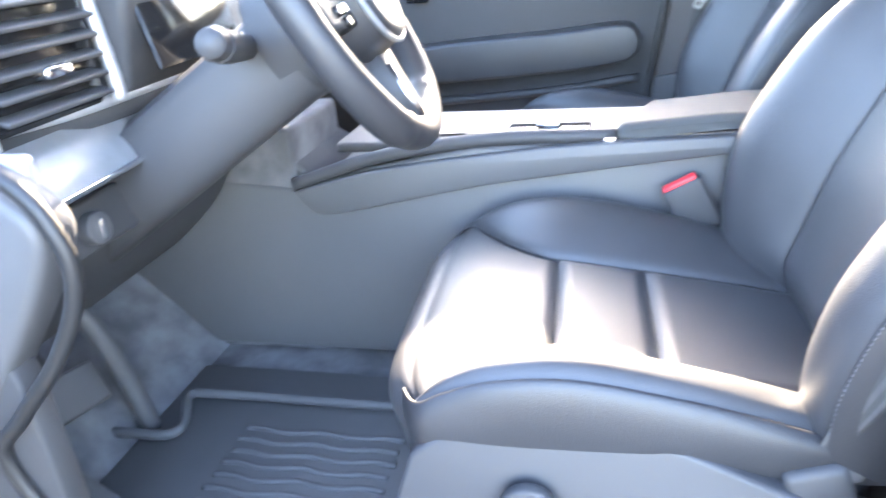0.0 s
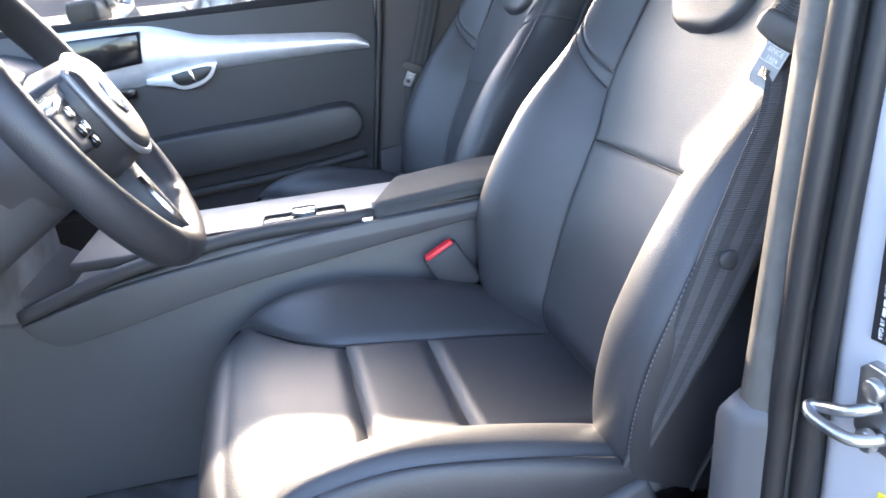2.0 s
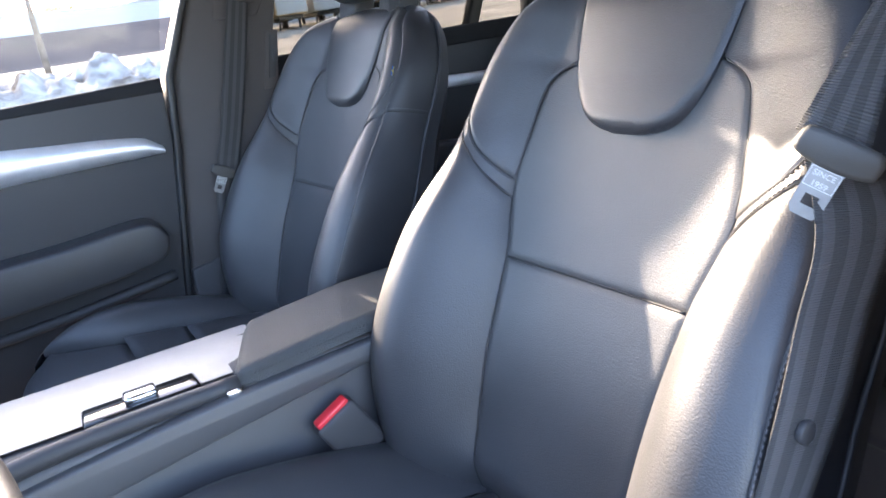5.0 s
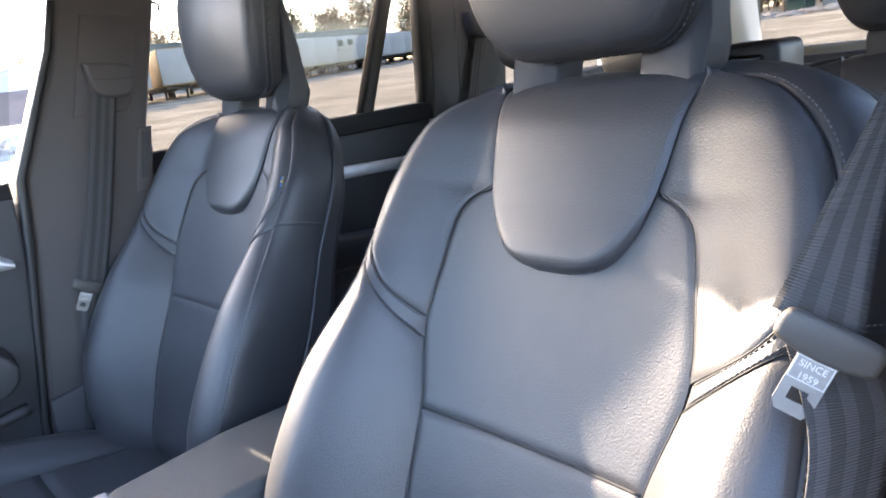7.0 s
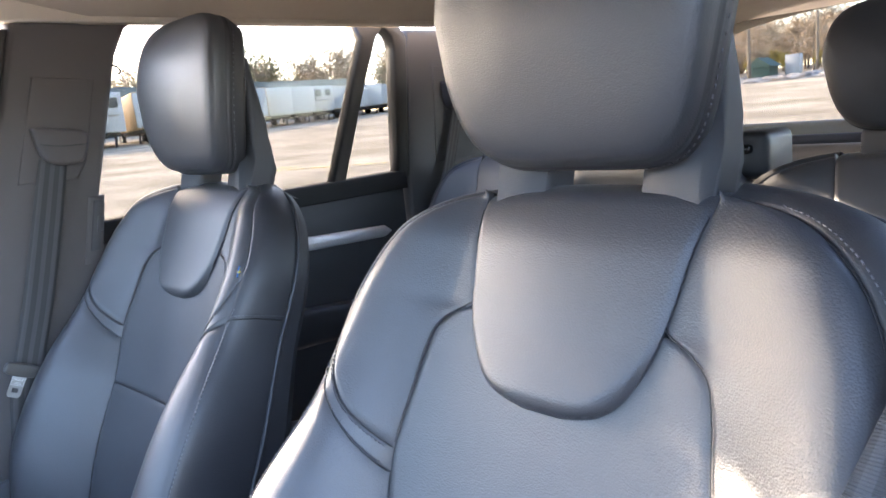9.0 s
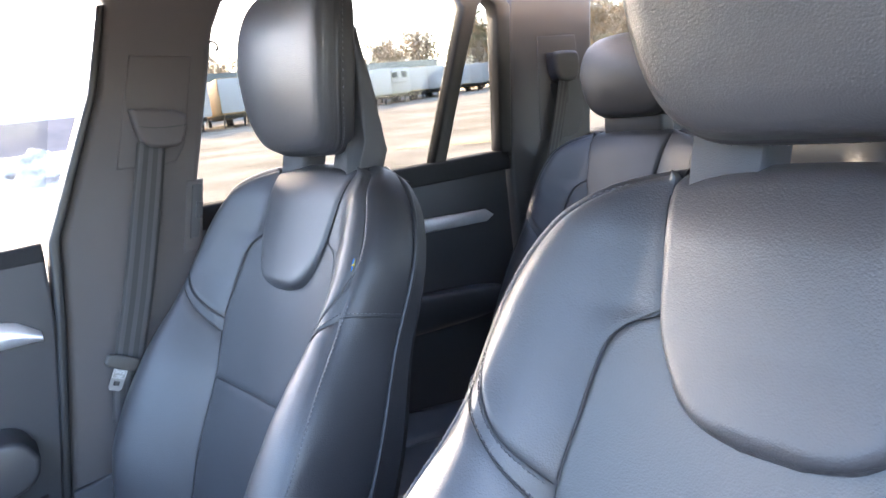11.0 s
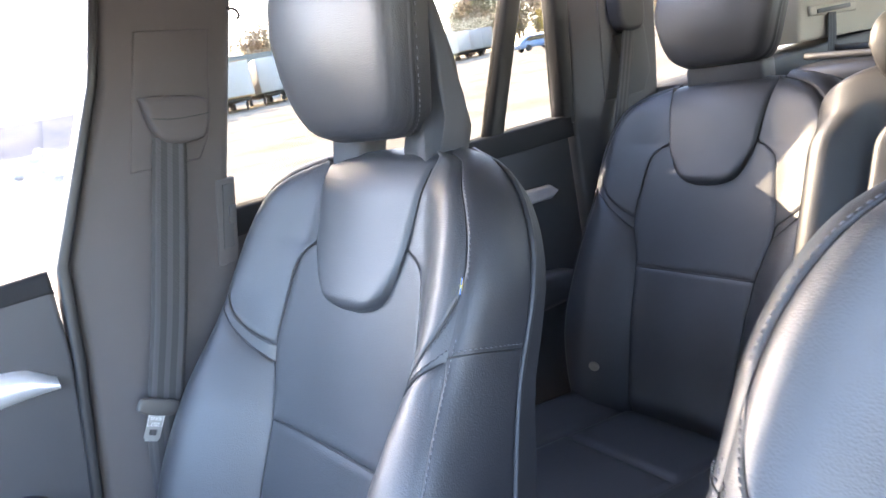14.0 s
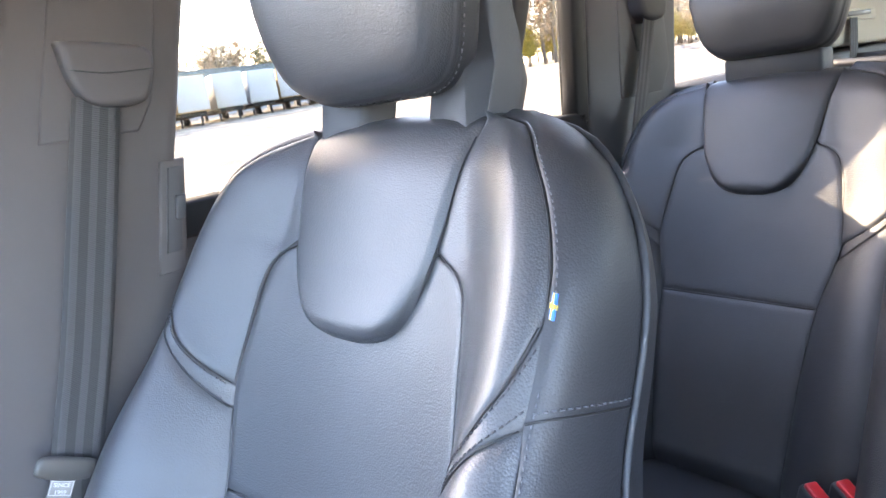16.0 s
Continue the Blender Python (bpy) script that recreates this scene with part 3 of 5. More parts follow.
def centre_rear_seat():
    seat = thing("centre_rear_seat", (.0, -1.0, .45), "narrow black leather centre rear seat with sunlit backrest", "car seat", "rear seats")
    lay = lambda s, v, d: Vector((.02 + s, -.985 - .375 * v + .927 * d, .615 + .927 * v + .375 * d))

    def pad(u, t):
        """The outer frame: a rolled rim with round shoulders about a shallow valley."""
        f = 2 * u - 1
        s = f * .202
        v = lerp(0, .700, min(1, t / .85))
        rim = max(0, min(1, (abs(s) - .098) / .104))
        low = max(0, min(1, (.66 - v) / .04))
        d = lerp(.026, .006 + .040 * math.sin(math.pi * min(1, rim * 1.1) * .62), low) - .045 * abs(f) ** 10
        if t > .85:
            th = (t - .85) / .15 * math.pi / 2
            v += .028 * math.sin(th)
            d -= .10 * (1 - math.cos(th))
        return lay(s, v - .070 * abs(f) ** 4 * max(0, (t - .5) / .5), d)

    def inner(u, t):
        f = 2 * u - 1
        v = lerp(0, .640, t)
        half = .100 * (1 - max(0, (v - .575) / .065) ** 3 * .45)
        e = min((1 - abs(f)) * half, .640 - v)
        return lay(f * half, v, .030 - pillow(e, .020, .016))
    part("backrest_frame", surf(pad, 72, 70), LEATHER, seat)
    part("backrest_pad", tucked(inner, 40, 64, lay, .02), LEATHER, seat)
    part("back_shell", prism([(-.19, 0), (.19, 0), (.19, .62), (.16, .67), (-.16, .67), (-.19, .62)], lambda s, v: lay(s, v, -.02), lambda s, v: lay(s, v, -.12), .01), LEATHER_SIDE, seat)
    head_restraint(seat, lay, v0=.668, v1=.79, d0=.020, d1=.045, half=.113, legs=False)
    part("cushion", box(-.17, .21, -1.05, -.52, .50, .665, .035, 4), LEATHER, seat)
    return seat


centre_rear = centre_rear_seat()
outlet = thing("belt_outlet", (-.155, -1.33, 1.24), "black plastic belt outlet on the centre rear backrest", "belt outlet")
part("cover", box(-.215, -.095, -1.38, -1.27, 1.215, 1.300, .016, 3), LEATHER_SIDE, outlet)
part("slot_lip", box(-.190, -.105, -1.285, -1.255, 1.262, 1.278, .006), BLACK_GLOSS, outlet)
cargo = thing("cargo_blind", (.3, -2.2, 1.1), "dark folded cargo blind behind the rear seats", "cargo blind")
part("roller", tube([(-.60, -2.10, 1.16), (0, -2.10, 1.16), (.66, -2.10, 1.16)], .045, 12, 14), LEATHER_SIDE, cargo)
part("blind_bar", tube([(-.58, -2.28, 1.20), (0, -2.28, 1.20), (.66, -2.28, 1.20)], .018, 12, 10), LEATHER_SIDE, cargo)

# ---- cabin shell ----
floor_bm = box(-.80, .80, -3.0, 1.0, .36, .44)
setting("floor", floor_bm, CARPET, "dark carpeted car floor", "floor", False)


def roof_sheet(u, t, lift=0):
    x = (2 * u - 1) * .70
    y = lerp(.27, -2.95, t)
    return (x, y, 1.665 - lerp(.010, .055, min(1, max(0, (t - .185) / .04))) * abs(2 * u - 1) ** 3 - .03 * max(0, (t - .75) / .25) ** 2 - .075 * max(0, (.14 - t) / .14) ** 2 + .065 * max(0, 1 - abs((y + .16) / .20) ** 6) + lift)


roof = surf(lambda u, t: roof_sheet(u, t), 30, 30)
surf(lambda u, t: roof_sheet(u, t, .07), 30, 30, bm=roof)
setting("ceiling", roof, HEADLINER, "beige cloth headliner", "ceiling")
setting("roof_panel", surf(lambda u, t: Vector(roof_sheet(u, t, .08)) + Vector(((2 * u - 1) * .03, 0, 0)), 20, 20), PAINT, "silver painted car roof", "roof")
for name, sx in (("roof_rail_left", -1), ("roof_rail_right", 1)):
    setting(name, box(min(sx * .66, sx * .715), max(sx * .66, sx * .715), -2.9, -.345, 1.612, 1.70, .0), HEADLINER, "roof side rail", "trim")
    setting(name + "_front", prism([(-.37, 1.657), (-.32, 1.660), (-.285, 1.676), (-.25, 1.70), (-.06, 1.70), (.04, 1.657), (.27, 1.657), (.27, 1.745), (-.37, 1.745)], lambda y, z, s=sx: (s * .66, y, z), lambda y, z, s=sx: (s * .70, y, z)), HEADLINER, "roof side rail over the front door", "trim")


def wall_prism(points, x0, x1, bevel=0.0, seg=2):
    """A solid from an outline in the side view (y, z), between two places across the car."""
    return prism(points, lambda y, z: (x0, y, z), lambda y, z: (x1, y, z), bevel, seg)


# passenger side
pdoor = thing("passenger_door", (.75, .3, .5), "closed dark grey front passenger door with aluminium trim", "car door")
part("door_card", wall_prism([(-.105, .55), (.95, .55), (.95, 1.198), (-.19, 1.205), (-.185, 1.10)], .705, .86, .006), PLASTIC, pdoor)
part("belt_line", wall_prism([(-.19, 1.196), (.95, 1.188), (.95, 1.208), (.30, 1.210), (-.19, 1.228)], .7035, .735, .006), DOOR_TOP, pdoor)


def door_trim(u, t):
    y = lerp(-.16, .62, t)
    low = curve([-.16, .1, .25, .4, .62], [1.070, 1.068, 1.062, 1.046, 1.020])(y)
    high = curve([-.16, -.12, .1, .25, .38, .62], [1.086, 1.112, 1.135, 1.150, 1.185, 1.19])(y)
    out = .020 * math.sin(math.pi * min(1, u * 1.0)) ** .6 if 0 < u < 1 else 0
    return (.703 - out, y, lerp(low, high, u))


part("trim_strip", surf(door_trim, 12, 50), ALU, pdoor, "brushed aluminium trim strip")
part("speaker_grille", wall_prism([(.40, 1.10), (.60, 1.08), (.60, 1.17), (.39, 1.175)], .672, .700, .008), BLACK_GLOSS, pdoor, "dark speaker grille")
handle = part("door_handle", wall_prism(smooth_ring([(.401, 1.060), (.399, 1.046), (.351, 1.037), (.319, 1.025), (.279, 1.029), (.246, 1.045), (.230, 1.068), (.229, 1.083), (.287, 1.079), (.346, 1.069), (.401, 1.060)], 60)[:-1], .680, .704, .005), ALU, pdoor, "satin metal inner door handle")
# black plate set proud of the handle; its colour is the hollow's shade
part("handle_hollow_plate", wall_prism(smooth_ring([(.341, 1.064), (.336, 1.046), (.317, 1.035), (.287, 1.039), (.257, 1.051), (.241, 1.074), (.289, 1.073), (.341, 1.064)], 40)[:-1], .6765, .690, .002), LABEL_BLACK, handle, "raised black plate standing for the shaded handle hollow")
part("handle_lever", wall_prism([(.298, 1.072), (.289, 1.072), (.281, 1.042), (.290, 1.039)], .672, .680, .003), CHROME, handle, "bright pull lever")
part("armrest", wall_prism(smooth_ring([(-.115, .905), (-.105, .872), (-.06, .850), (.10, .832), (.40, .815), (.66, .80), (.67, .84), (.66, .88), (.40, .915), (.10, .930), (-.05, .943), (-.095, .935), (-.115, .905)], 84)[:-1], .62, .71, .018, 3), LEATHER_SIDE, pdoor, "padded dark armrest")
part("door_pocket_lip", tube([(.69, -.115, .80), (.685, .1, .775), (.685, .4, .755), (.69, .7, .74)], .012, 30), PLASTIC, pdoor)
part("window_switches", box(.672, .69, .43, .49, 1.02, 1.045, .004), BLACK_GLOSS, pdoor)
pane = part("window_glass", wall_prism([(-.19, 1.19), (.85, 1.19), (.45, 1.66), (-.30, 1.66)], .750, .754), SIDE_GLASS, pdoor, "lightly tinted side window glass", False)
pane.visible_shadow = False
setting("door_seal", wall_prism([(-.108, .50), (-.125, .75), (-.185, 1.10), (-.20, 1.23), (-.304, 1.46), (-.345, 1.60), (-.358, 1.60), (-.318, 1.46), (-.217, 1.23), (-.200, 1.10), (-.14, .75), (-.125, .50)], .690, .76, .004), SEAL, "black rubber door seal", "trim")
setting("b_pillar_right", wall_prism([(-.125, .45), (-.14, .75), (-.200, 1.10), (-.217, 1.23), (-.318, 1.46), (-.359, 1.605), (-.3525, 1.632), (-.334, 1.651), (-.303, 1.660), (-.295, 1.69), (-.66, 1.69), (-.655, 1.635), (-.60, 1.628), (-.562, 1.605), (-.535, 1.555), (-.445, 1.24), (-.45, .45)], .700, .80, .014, 3), TRIM_CLOTH, "dark grey moulded pillar trim", "wall")
setting("b_pillar_cover", wall_prism([(-.325, 1.33), (-.381, 1.518), (-.486, 1.51), (-.446, 1.36), (-.425, 1.33)], .696, .704, .003), TRIM_CLOTH, "raised pillar trim cover", "trim")
slot = setting("pillar_latch_box", wall_prism([(-.438, 1.293), (-.467, 1.293), (-.442, 1.166), (-.409, 1.166)], .6965, .735, .003), TRIM_CLOTH, "moulded box on the pillar edge", "trim")
# plate stands proud; the shade of a recess is put into its darker plastic
part("latch_shade_plate", wall_prism([(-.445, 1.285), (-.462, 1.285), (-.440, 1.190), (-.423, 1.190)], .6950, .700, .001), PLASTIC, slot, "raised darker latch plate coloured like a shaded recess")
part("latch_tab", wall_prism([(-.446, 1.253), (-.4575, 1.253), (-.4515, 1.226), (-.440, 1.226)], .6905, .697, .0015), PLASTIC, slot)
part("slot_edge", tube([(.6945, -.445, 1.285), (.6945, -.434, 1.2375), (.6945, -.423, 1.190)], .0012, 8, 6), SEAL, slot)
hook = thing("coat_hook", (.69, -.545, 1.555), "small dark coat hook by the rear window", "hook")
part("hook_arm", tube([(.70, -.522, 1.535), (.690, -.530, 1.530), (.690, -.533, 1.521), (.690, -.528, 1.517)], .0022, 14, 8), PLASTIC, hook)
setting("b_pillar_foot", wall_prism([(-.14, .45), (-.15, .80), (-.44, .84), (-.44, .45)], .685, .70, .006), PLASTIC, "lower pillar trim", "trim")

# rear right door and rear quarter
rdoor = thing("rear_door", (.85, -.9, .5), "closed dark rear car door with aluminium trim", "car door")
part("door_card", wall_prism([(-.45, .40), (-1.29, .40), (-1.29, 1.205), (-.45, 1.200)], .820, .90, .006), PLASTIC, rdoor)
part("trim_strip", wall_prism([(-.60, 1.125), (-1.20, 1.098), (-1.225, 1.080), (-1.20, 1.066), (-.60, 1.085)], .806, .822, .006), ALU, rdoor, "brushed aluminium trim strip")
part("armrest", wall_prism(smooth_ring([(-.55, .93), (-.55, .86), (-.9, .84), (-1.2, .84), (-1.2, .90), (-.9, .935)], 30), .76, .82, .018), LEATHER_SIDE, rdoor)
part("window_divider", wall_prism([(-1.050, 1.232), (-1.090, 1.234), (-1.195, 1.50), (-1.240, 1.60), (-1.275, 1.635), (-1.17, 1.635), (-1.195, 1.60)], .805, .845, .006), SEAL, rdoor, "black window divider bar")
pane = part("window_glass", wall_prism([(-.45, 1.225), (-1.07, 1.232), (-1.22, 1.64), (-.55, 1.64)], .828, .832), PRIVACY_GLASS, rdoor, "dark tinted rear side glass", False)
pane = part("quarter_glass", wall_prism([(-1.07, 1.232), (-1.26, 1.235), (-1.30, 1.61), (-1.23, 1.64)], .834, .838), PRIVACY_GLASS, rdoor, "small tinted quarter glass", False)
part("window_frame", wall_prism([(-1.262, 1.22), (-1.298, 1.22), (-1.34, 1.60), (-1.30, 1.66), (-1.20, 1.66), (-1.23, 1.630), (-1.265, 1.622), (-1.288, 1.60), (-1.292, 1.57)], .80, .845, .006), SEAL, rdoor)
# unseen behind the pillar; added to keep sun off the passenger seat's shoulder
part("front_window_frame", wall_prism([(-.44, 1.20), (-.468, 1.23), (-.556, 1.56), (-.58, 1.68), (-.50, 1.68)], .835, .885, .005), SEAL, rdoor)
part("belt_line", wall_prism([(-.45, 1.185), (-1.29, 1.190), (-1.29, 1.240), (-.45, 1.232)], .800, .86, .005), DOOR_TOP, rdoor)
# dim rear cabin put into the colour: darker plastic than on the left pillar
setting("c_pillar_right", wall_prism([(-1.295, .45), (-1.295, 1.22), (-1.34, 1.62), (-1.64, 1.62), (-1.60, 1.25), (-1.62, .45)], .80, .843, .01), PLASTIC, "dark rear pillar trim", "wall")
setting("quarter_wall_right", wall_prism([(-1.60, .45), (-1.60, 1.25), (-2.75, 1.27), (-2.9, .45)], .72, .92, .01), PLASTIC, "cargo side trim", "wall")
setting("d_pillar_right", wall_prism([(-2.06, 1.282), (-2.12, 1.64), (-3.0, 1.64), (-3.0, 1.2), (-2.5, 1.27)], .69, .92, .01), BEIGE, "beige rear pillar trim", "wall")
pane = setting("window_1", wall_prism([(-1.60, 1.25), (-1.64, 1.63), (-2.14, 1.63), (-2.10, 1.25)], .84, .844), PRIVACY_GLASS, "tinted rear quarter window glass", "window", False)
# tailgate
setting("tailgate", box(-.80, .80, -3.0, -2.9, .45, 1.22, .02), BEIGE, "inner tailgate trim", "door")
pane = setting("window_2", prism([(-.66, 1.22), (.66, 1.22), (.62, 1.62), (-.62, 1.62)], lambda x, z: (x, -2.95 + (z - 1.22) * .4, z), lambda x, z: (x, -2.955 + (z - 1.22) * .4, z)), PRIVACY_GLASS, "tinted tailgate window glass", "window", False)
# left side behind the driver
setting("d_pillar_left", wall_prism([(-2.55, 1.26), (-2.62, 1.64), (-3.0, 1.64), (-3.0, 1.2)], -.68, -.92, .01), BEIGE, "beige rear pillar trim", "wall")
setting("quarter_wall_left", wall_prism([(-1.70, .45), (-1.70, 1.25), (-2.9, 1.27), (-2.9, .45)], -.72, -.92, .01), BEIGE, "cargo side trim", "wall")
setting("c_pillar_left", wall_prism([(-1.295, .45), (-1.295, 1.22), (-1.34, 1.62), (-1.78, 1.62), (-1.70, 1.25), (-1.72, .45)], -.80, -.92, .01), TRIM_CLOTH, "dark rear pillar trim", "wall")
setting("rear_door_left", wall_prism([(-.56, .40), (-1.29, .40), (-1.29, 1.235), (-.56, 1.225)], -.82, -.92, .006), PLASTIC, "dark rear door trim", "door")
pane = setting("window_3", wall_prism([(-.56, 1.225), (-1.29, 1.232), (-1.32, 1.64), (-.60, 1.64)], -.83, -.834), PRIVACY_GLASS, "tinted left rear door glass", "window", False)


def pillar_loft(outline, z0, z1, lean):
    return prism(outline, lambda x, y: (x, y, z0), lambda x, y: (x + lean, y - .10, z1), .004)


setting("b_pillar_trim_left", pillar_loft([(-.735, -.52), (-.745, -.34), (-.757, -.303), (-.770, -.305), (-.785, -.335), (-.80, -.37), (-.80, -.55)], .86, 1.64, .04), PILLAR_GREY, "dark grey pillar trim with a sunlit edge", "trim")
setting("b_pillar_lower_left", prism([(-.72, -.52), (-.728, -.30), (-.745, -.272), (-.772, -.280), (-.79, -.35), (-.80, -.55)], lambda x, y: (x, y, .45), lambda x, y: (x - .003, y - .018, .875), .022, 4), PLASTIC_GREY, "lower pillar trim", "trim")
setting("b_pillar_seal_left", tube([(-.780, -.318, .48), (-.780, -.328, .9), (-.778, -.352, 1.2), (-.745, -.42, 1.62)], .010, 24), SEAL, "black rubber door seal", "trim")
setting("b_pillar_seal_outer", tube([(-.794, -.336, .48), (-.794, -.346, .9), (-.790, -.372, 1.2), (-.76, -.435, 1.62)], .010, 24), SEAL, "black rubber door seal", "trim")
jamb = [Vector((x, y, 0)) for x, y in smooth_ring([(-.797, -.42), (-.798, -.365), (-.806, -.351), (-.83, -.353), (-.87, -.359), (-.908, -.366), (-.924, -.385), (-.93, -.42)], 42)] + [Vector((-.93, -.56, 0)), Vector((-.80, -.56, 0))]
jamb_x, jamb_y = curve([.40, 1.06, 1.30, 1.66], [0, .010, .022, .05]), curve([.40, 1.06, 1.30, 1.66], [0, -.012, -.036, -.10])
setting("b_pillar_left", surf(lambda u, t: jamb[round(u * len(jamb)) % len(jamb)] + Vector((jamb_x(lerp(.40, 1.66, t)), jamb_y(lerp(.40, 1.66, t)), lerp(.40, 1.66, t))), len(jamb), 30, True), PAINT, "silver painted door pillar", "wall")
setting("sill_left", prism([(-.70, .44), (-.70, .50), (-.76, .52), (-.90, .50), (-.93, .40), (-.80, .36)], lambda x, z: (x, .75, z), lambda x, z: (x, -.36, z), .01), PLASTIC, "dark door sill trim", "trim")

# front of the cabin
for name, sx in (("a_pillar_left", -1), ("a_pillar_right", 1)):
    setting(name, prism([(-.04, -.03), (.04, -.03), (.05, .03), (-.03, .04)], lambda a, b, s=sx: (s * .78 + a, 1.02 + b, 1.10), lambda a, b, s=sx: (s * .68 + a, .26 + b, 1.61), .01), TRIM_CLOTH, "windscreen pillar", "trim")
pane = setting("windscreen", prism([(-1, 0), (1, 0), (1, 1), (-1, 1)], lambda a, b: (a * lerp(.77, .66, b), lerp(1.10, .27, b), lerp(1.10, 1.60, b)), lambda a, b: (a * lerp(.77, .66, b), lerp(1.105, .275, b), lerp(1.105, 1.605, b))), GLASS, "windscreen glass", "window", False)
pane.visible_shadow = False
setting("firewall", box(-.80, .80, 1.0, 1.12, .36, 1.05), CARPET, "dark footwell bulkhead", "wall", False)
setting("footwell_ramp", prism([(.72, .44), (1.0, .44), (1.0, .72)], lambda y, z: (-.70, y, z), lambda y, z: (.70, y, z)), CARPET, "carpeted toe board", "floor", False)
setting("cowl_side_left", wall_prism([(.80, .36), (1.15, .36), (1.15, 1.10), (.92, 1.08), (.82, .80)], -.75, -.92, .01), PAINT, "painted front door pillar", "wall")
setting("door_frame_seal", tube([(-.74, .30, .50), (-.74, .52, .58), (-.742, .59, .70), (-.742, .545, .763), (-.742, .474, .839), (-.742, .425, .917), (-.742, .425, .980), (-.742, .47, 1.035), (-.742, .60, 1.08), (-.735, .80, 1.14)], .009, 60), SEAL, "black rubber door opening seal", "trim")

# the driver door, swung open ahead of the camera
ddoor = thing("driver_door", (-.90, .92, .45), "open silver driver door with dark inner trim", "car door")
DOOR_AT = Matrix.Translation((-.90, .92, 0)) @ Matrix.Rotation(radians(-62), 4, "Z")
side_door = lambda pts, x0, x1, bevel: moved(wall_prism(pts, x0, x1, bevel), DOOR_AT)
part("outer_skin", side_door([(0, .40), (-1.12, .40), (-1.16, .80), (-1.18, 1.20), (-.02, 1.18)], -.09, -.02, .012), PAINT, ddoor, "silver painted door skin")
part("door_card", side_door([(-.03, .48), (-1.08, .48), (-1.12, .80), (-1.14, 1.19), (-.05, 1.17)], -.02, .035, .014), PLASTIC, ddoor, "dark moulded door card")
part("armrest", side_door(smooth_ring([(-.25, .83), (-.25, .76), (-.60, .74), (-1.02, .80), (-1.02, .88), (-.60, .86)], 30), .03, .10, .018), LEATHER_SIDE, ddoor, "padded dark armrest")
part("window_frame", moved(tube([(-.05, -.05, 1.18), (-.05, -.45, 1.42), (-.06, -.80, 1.60), (-.07, -1.16, 1.63), (-.05, -1.20, 1.42), (-.04, -1.17, 1.20)], .022, 60), DOOR_AT), SEAL, ddoor)
pane = part("window_glass", side_door([(-.08, 1.18), (-.45, 1.42), (-.80, 1.59), (-1.15, 1.62), (-1.17, 1.19)], -.055, -.051, 0), SIDE_GLASS, ddoor, "lightly tinted side window glass", False)
pane.visible_shadow = False

dash = thing("dashboard", (0, .7, .8), "dark grey dashboard with aluminium strip and side air vent", "dashboard")


def dash_body(u, t):
    x = lerp(-.70, .70, u)
    pts = [(.98, 1.12), (.82, 1.16), (.70, 1.155), (.60, 1.12), (.580, 1.03), (.560, .985), (.565, .945), (.575, .90), (.60, .865), (.68, .835), (.90, .80)]
    f = t * (len(pts) - 1)
    j = min(int(f), len(pts) - 2)
    y, z = (lerp(pts[j][i], pts[j + 1][i], f - j) for i in (0, 1))
    hood = math.exp(-((x + .385) / .20) ** 4)
    return (x, y - .02 * hood * (t < .45), z + .075 * hood * max(0, 1 - abs(t - .22) / .22))


part("dash_body", surf(dash_body, 60, 50), PLASTIC, dash)
part("trim_strip", surf(lambda u, t: (lerp(-.672, -.30, t), lerp(.492, .546, u) - .008 * math.sin(math.pi * u) + .05 * t, lerp(.972, 1.026, u) - .012 * t), 10, 24), ALU_DARK, dash, "brushed aluminium strip")
part("trim_line", tube([(-.672, .490, .972), (-.50, .513, .966), (-.30, .542, .960)], .0042, 20, 8), CHROME, dash, "bright line under the strip")
part("trim_end", box(-.690, -.668, .490, .60, .962, 1.032, .008), ALU, dash, "bright trim end cap")
vent = part("air_vent", box(-.665, -.475, .545, .62, 1.035, 1.20, .012), BLACK_GLOSS, dash, "black side air vent")
for i in range(6):
    part("vent_slat", moved(box(-.082, .082, -.014, .014, -.003, .003, .002), pose(-.57, .538, 1.055 + i * .022, 12, 0, 0)), PLASTIC, vent)
part("vent_frame", tube([(-.668, .54, 1.03), (-.668, .545, 1.12), (-.655, .56, 1.205), (-.56, .565, 1.215), (-.47, .56, 1.195), (-.462, .545, 1.10), (-.462, .54, 1.035)], .009, 40), ALU, vent, "silver vent surround")
part("vent_thumb", box(-.59, -.55, .518, .54, 1.085, 1.098, .004), CHROME, vent)
binnacle = part("binnacle", prism([(.66, 1.252), (.56, 1.250), (.505, 1.236), (.492, 1.214), (.530, 1.045), (.60, 1.02), (.66, 1.05)], lambda y, z: (-.200, y, z), lambda y, z: (-.455, y, z), .012, 3), PLASTIC, dash)
part("instrument_display", moved(box(-.105, .105, -.004, .004, -.065, .065, .004), pose(-.3275, .5085, 1.128, -12.5, 0, 0)), BLACK_GLOSS, binnacle, "dark instrument display")
part("cluster_frame", tube([(-.62, .57, 1.04), (-.50, .56, 1.035), (-.30, .56, 1.035), (-.165, .57, 1.04), (-.15, .60, 1.13), (-.16, .62, 1.20)], .008, 40), ALU, dash, "silver cluster surround")
mid_vent = part("centre_vent", moved(box(-.055, .055, -.02, .02, -.06, .06, .008), pose(.105, .605, 1.115, -10, 0, 0)), BLACK_GLOSS, dash, "black centre air vent")
for i in range(6):
    part("vent_slat", moved(box(-.050, .050, -.010, .010, -.002, .002, .001), pose(.105, .585, 1.07 + i * .018, 25, 0, 0)), PLASTIC_GREY, mid_vent)
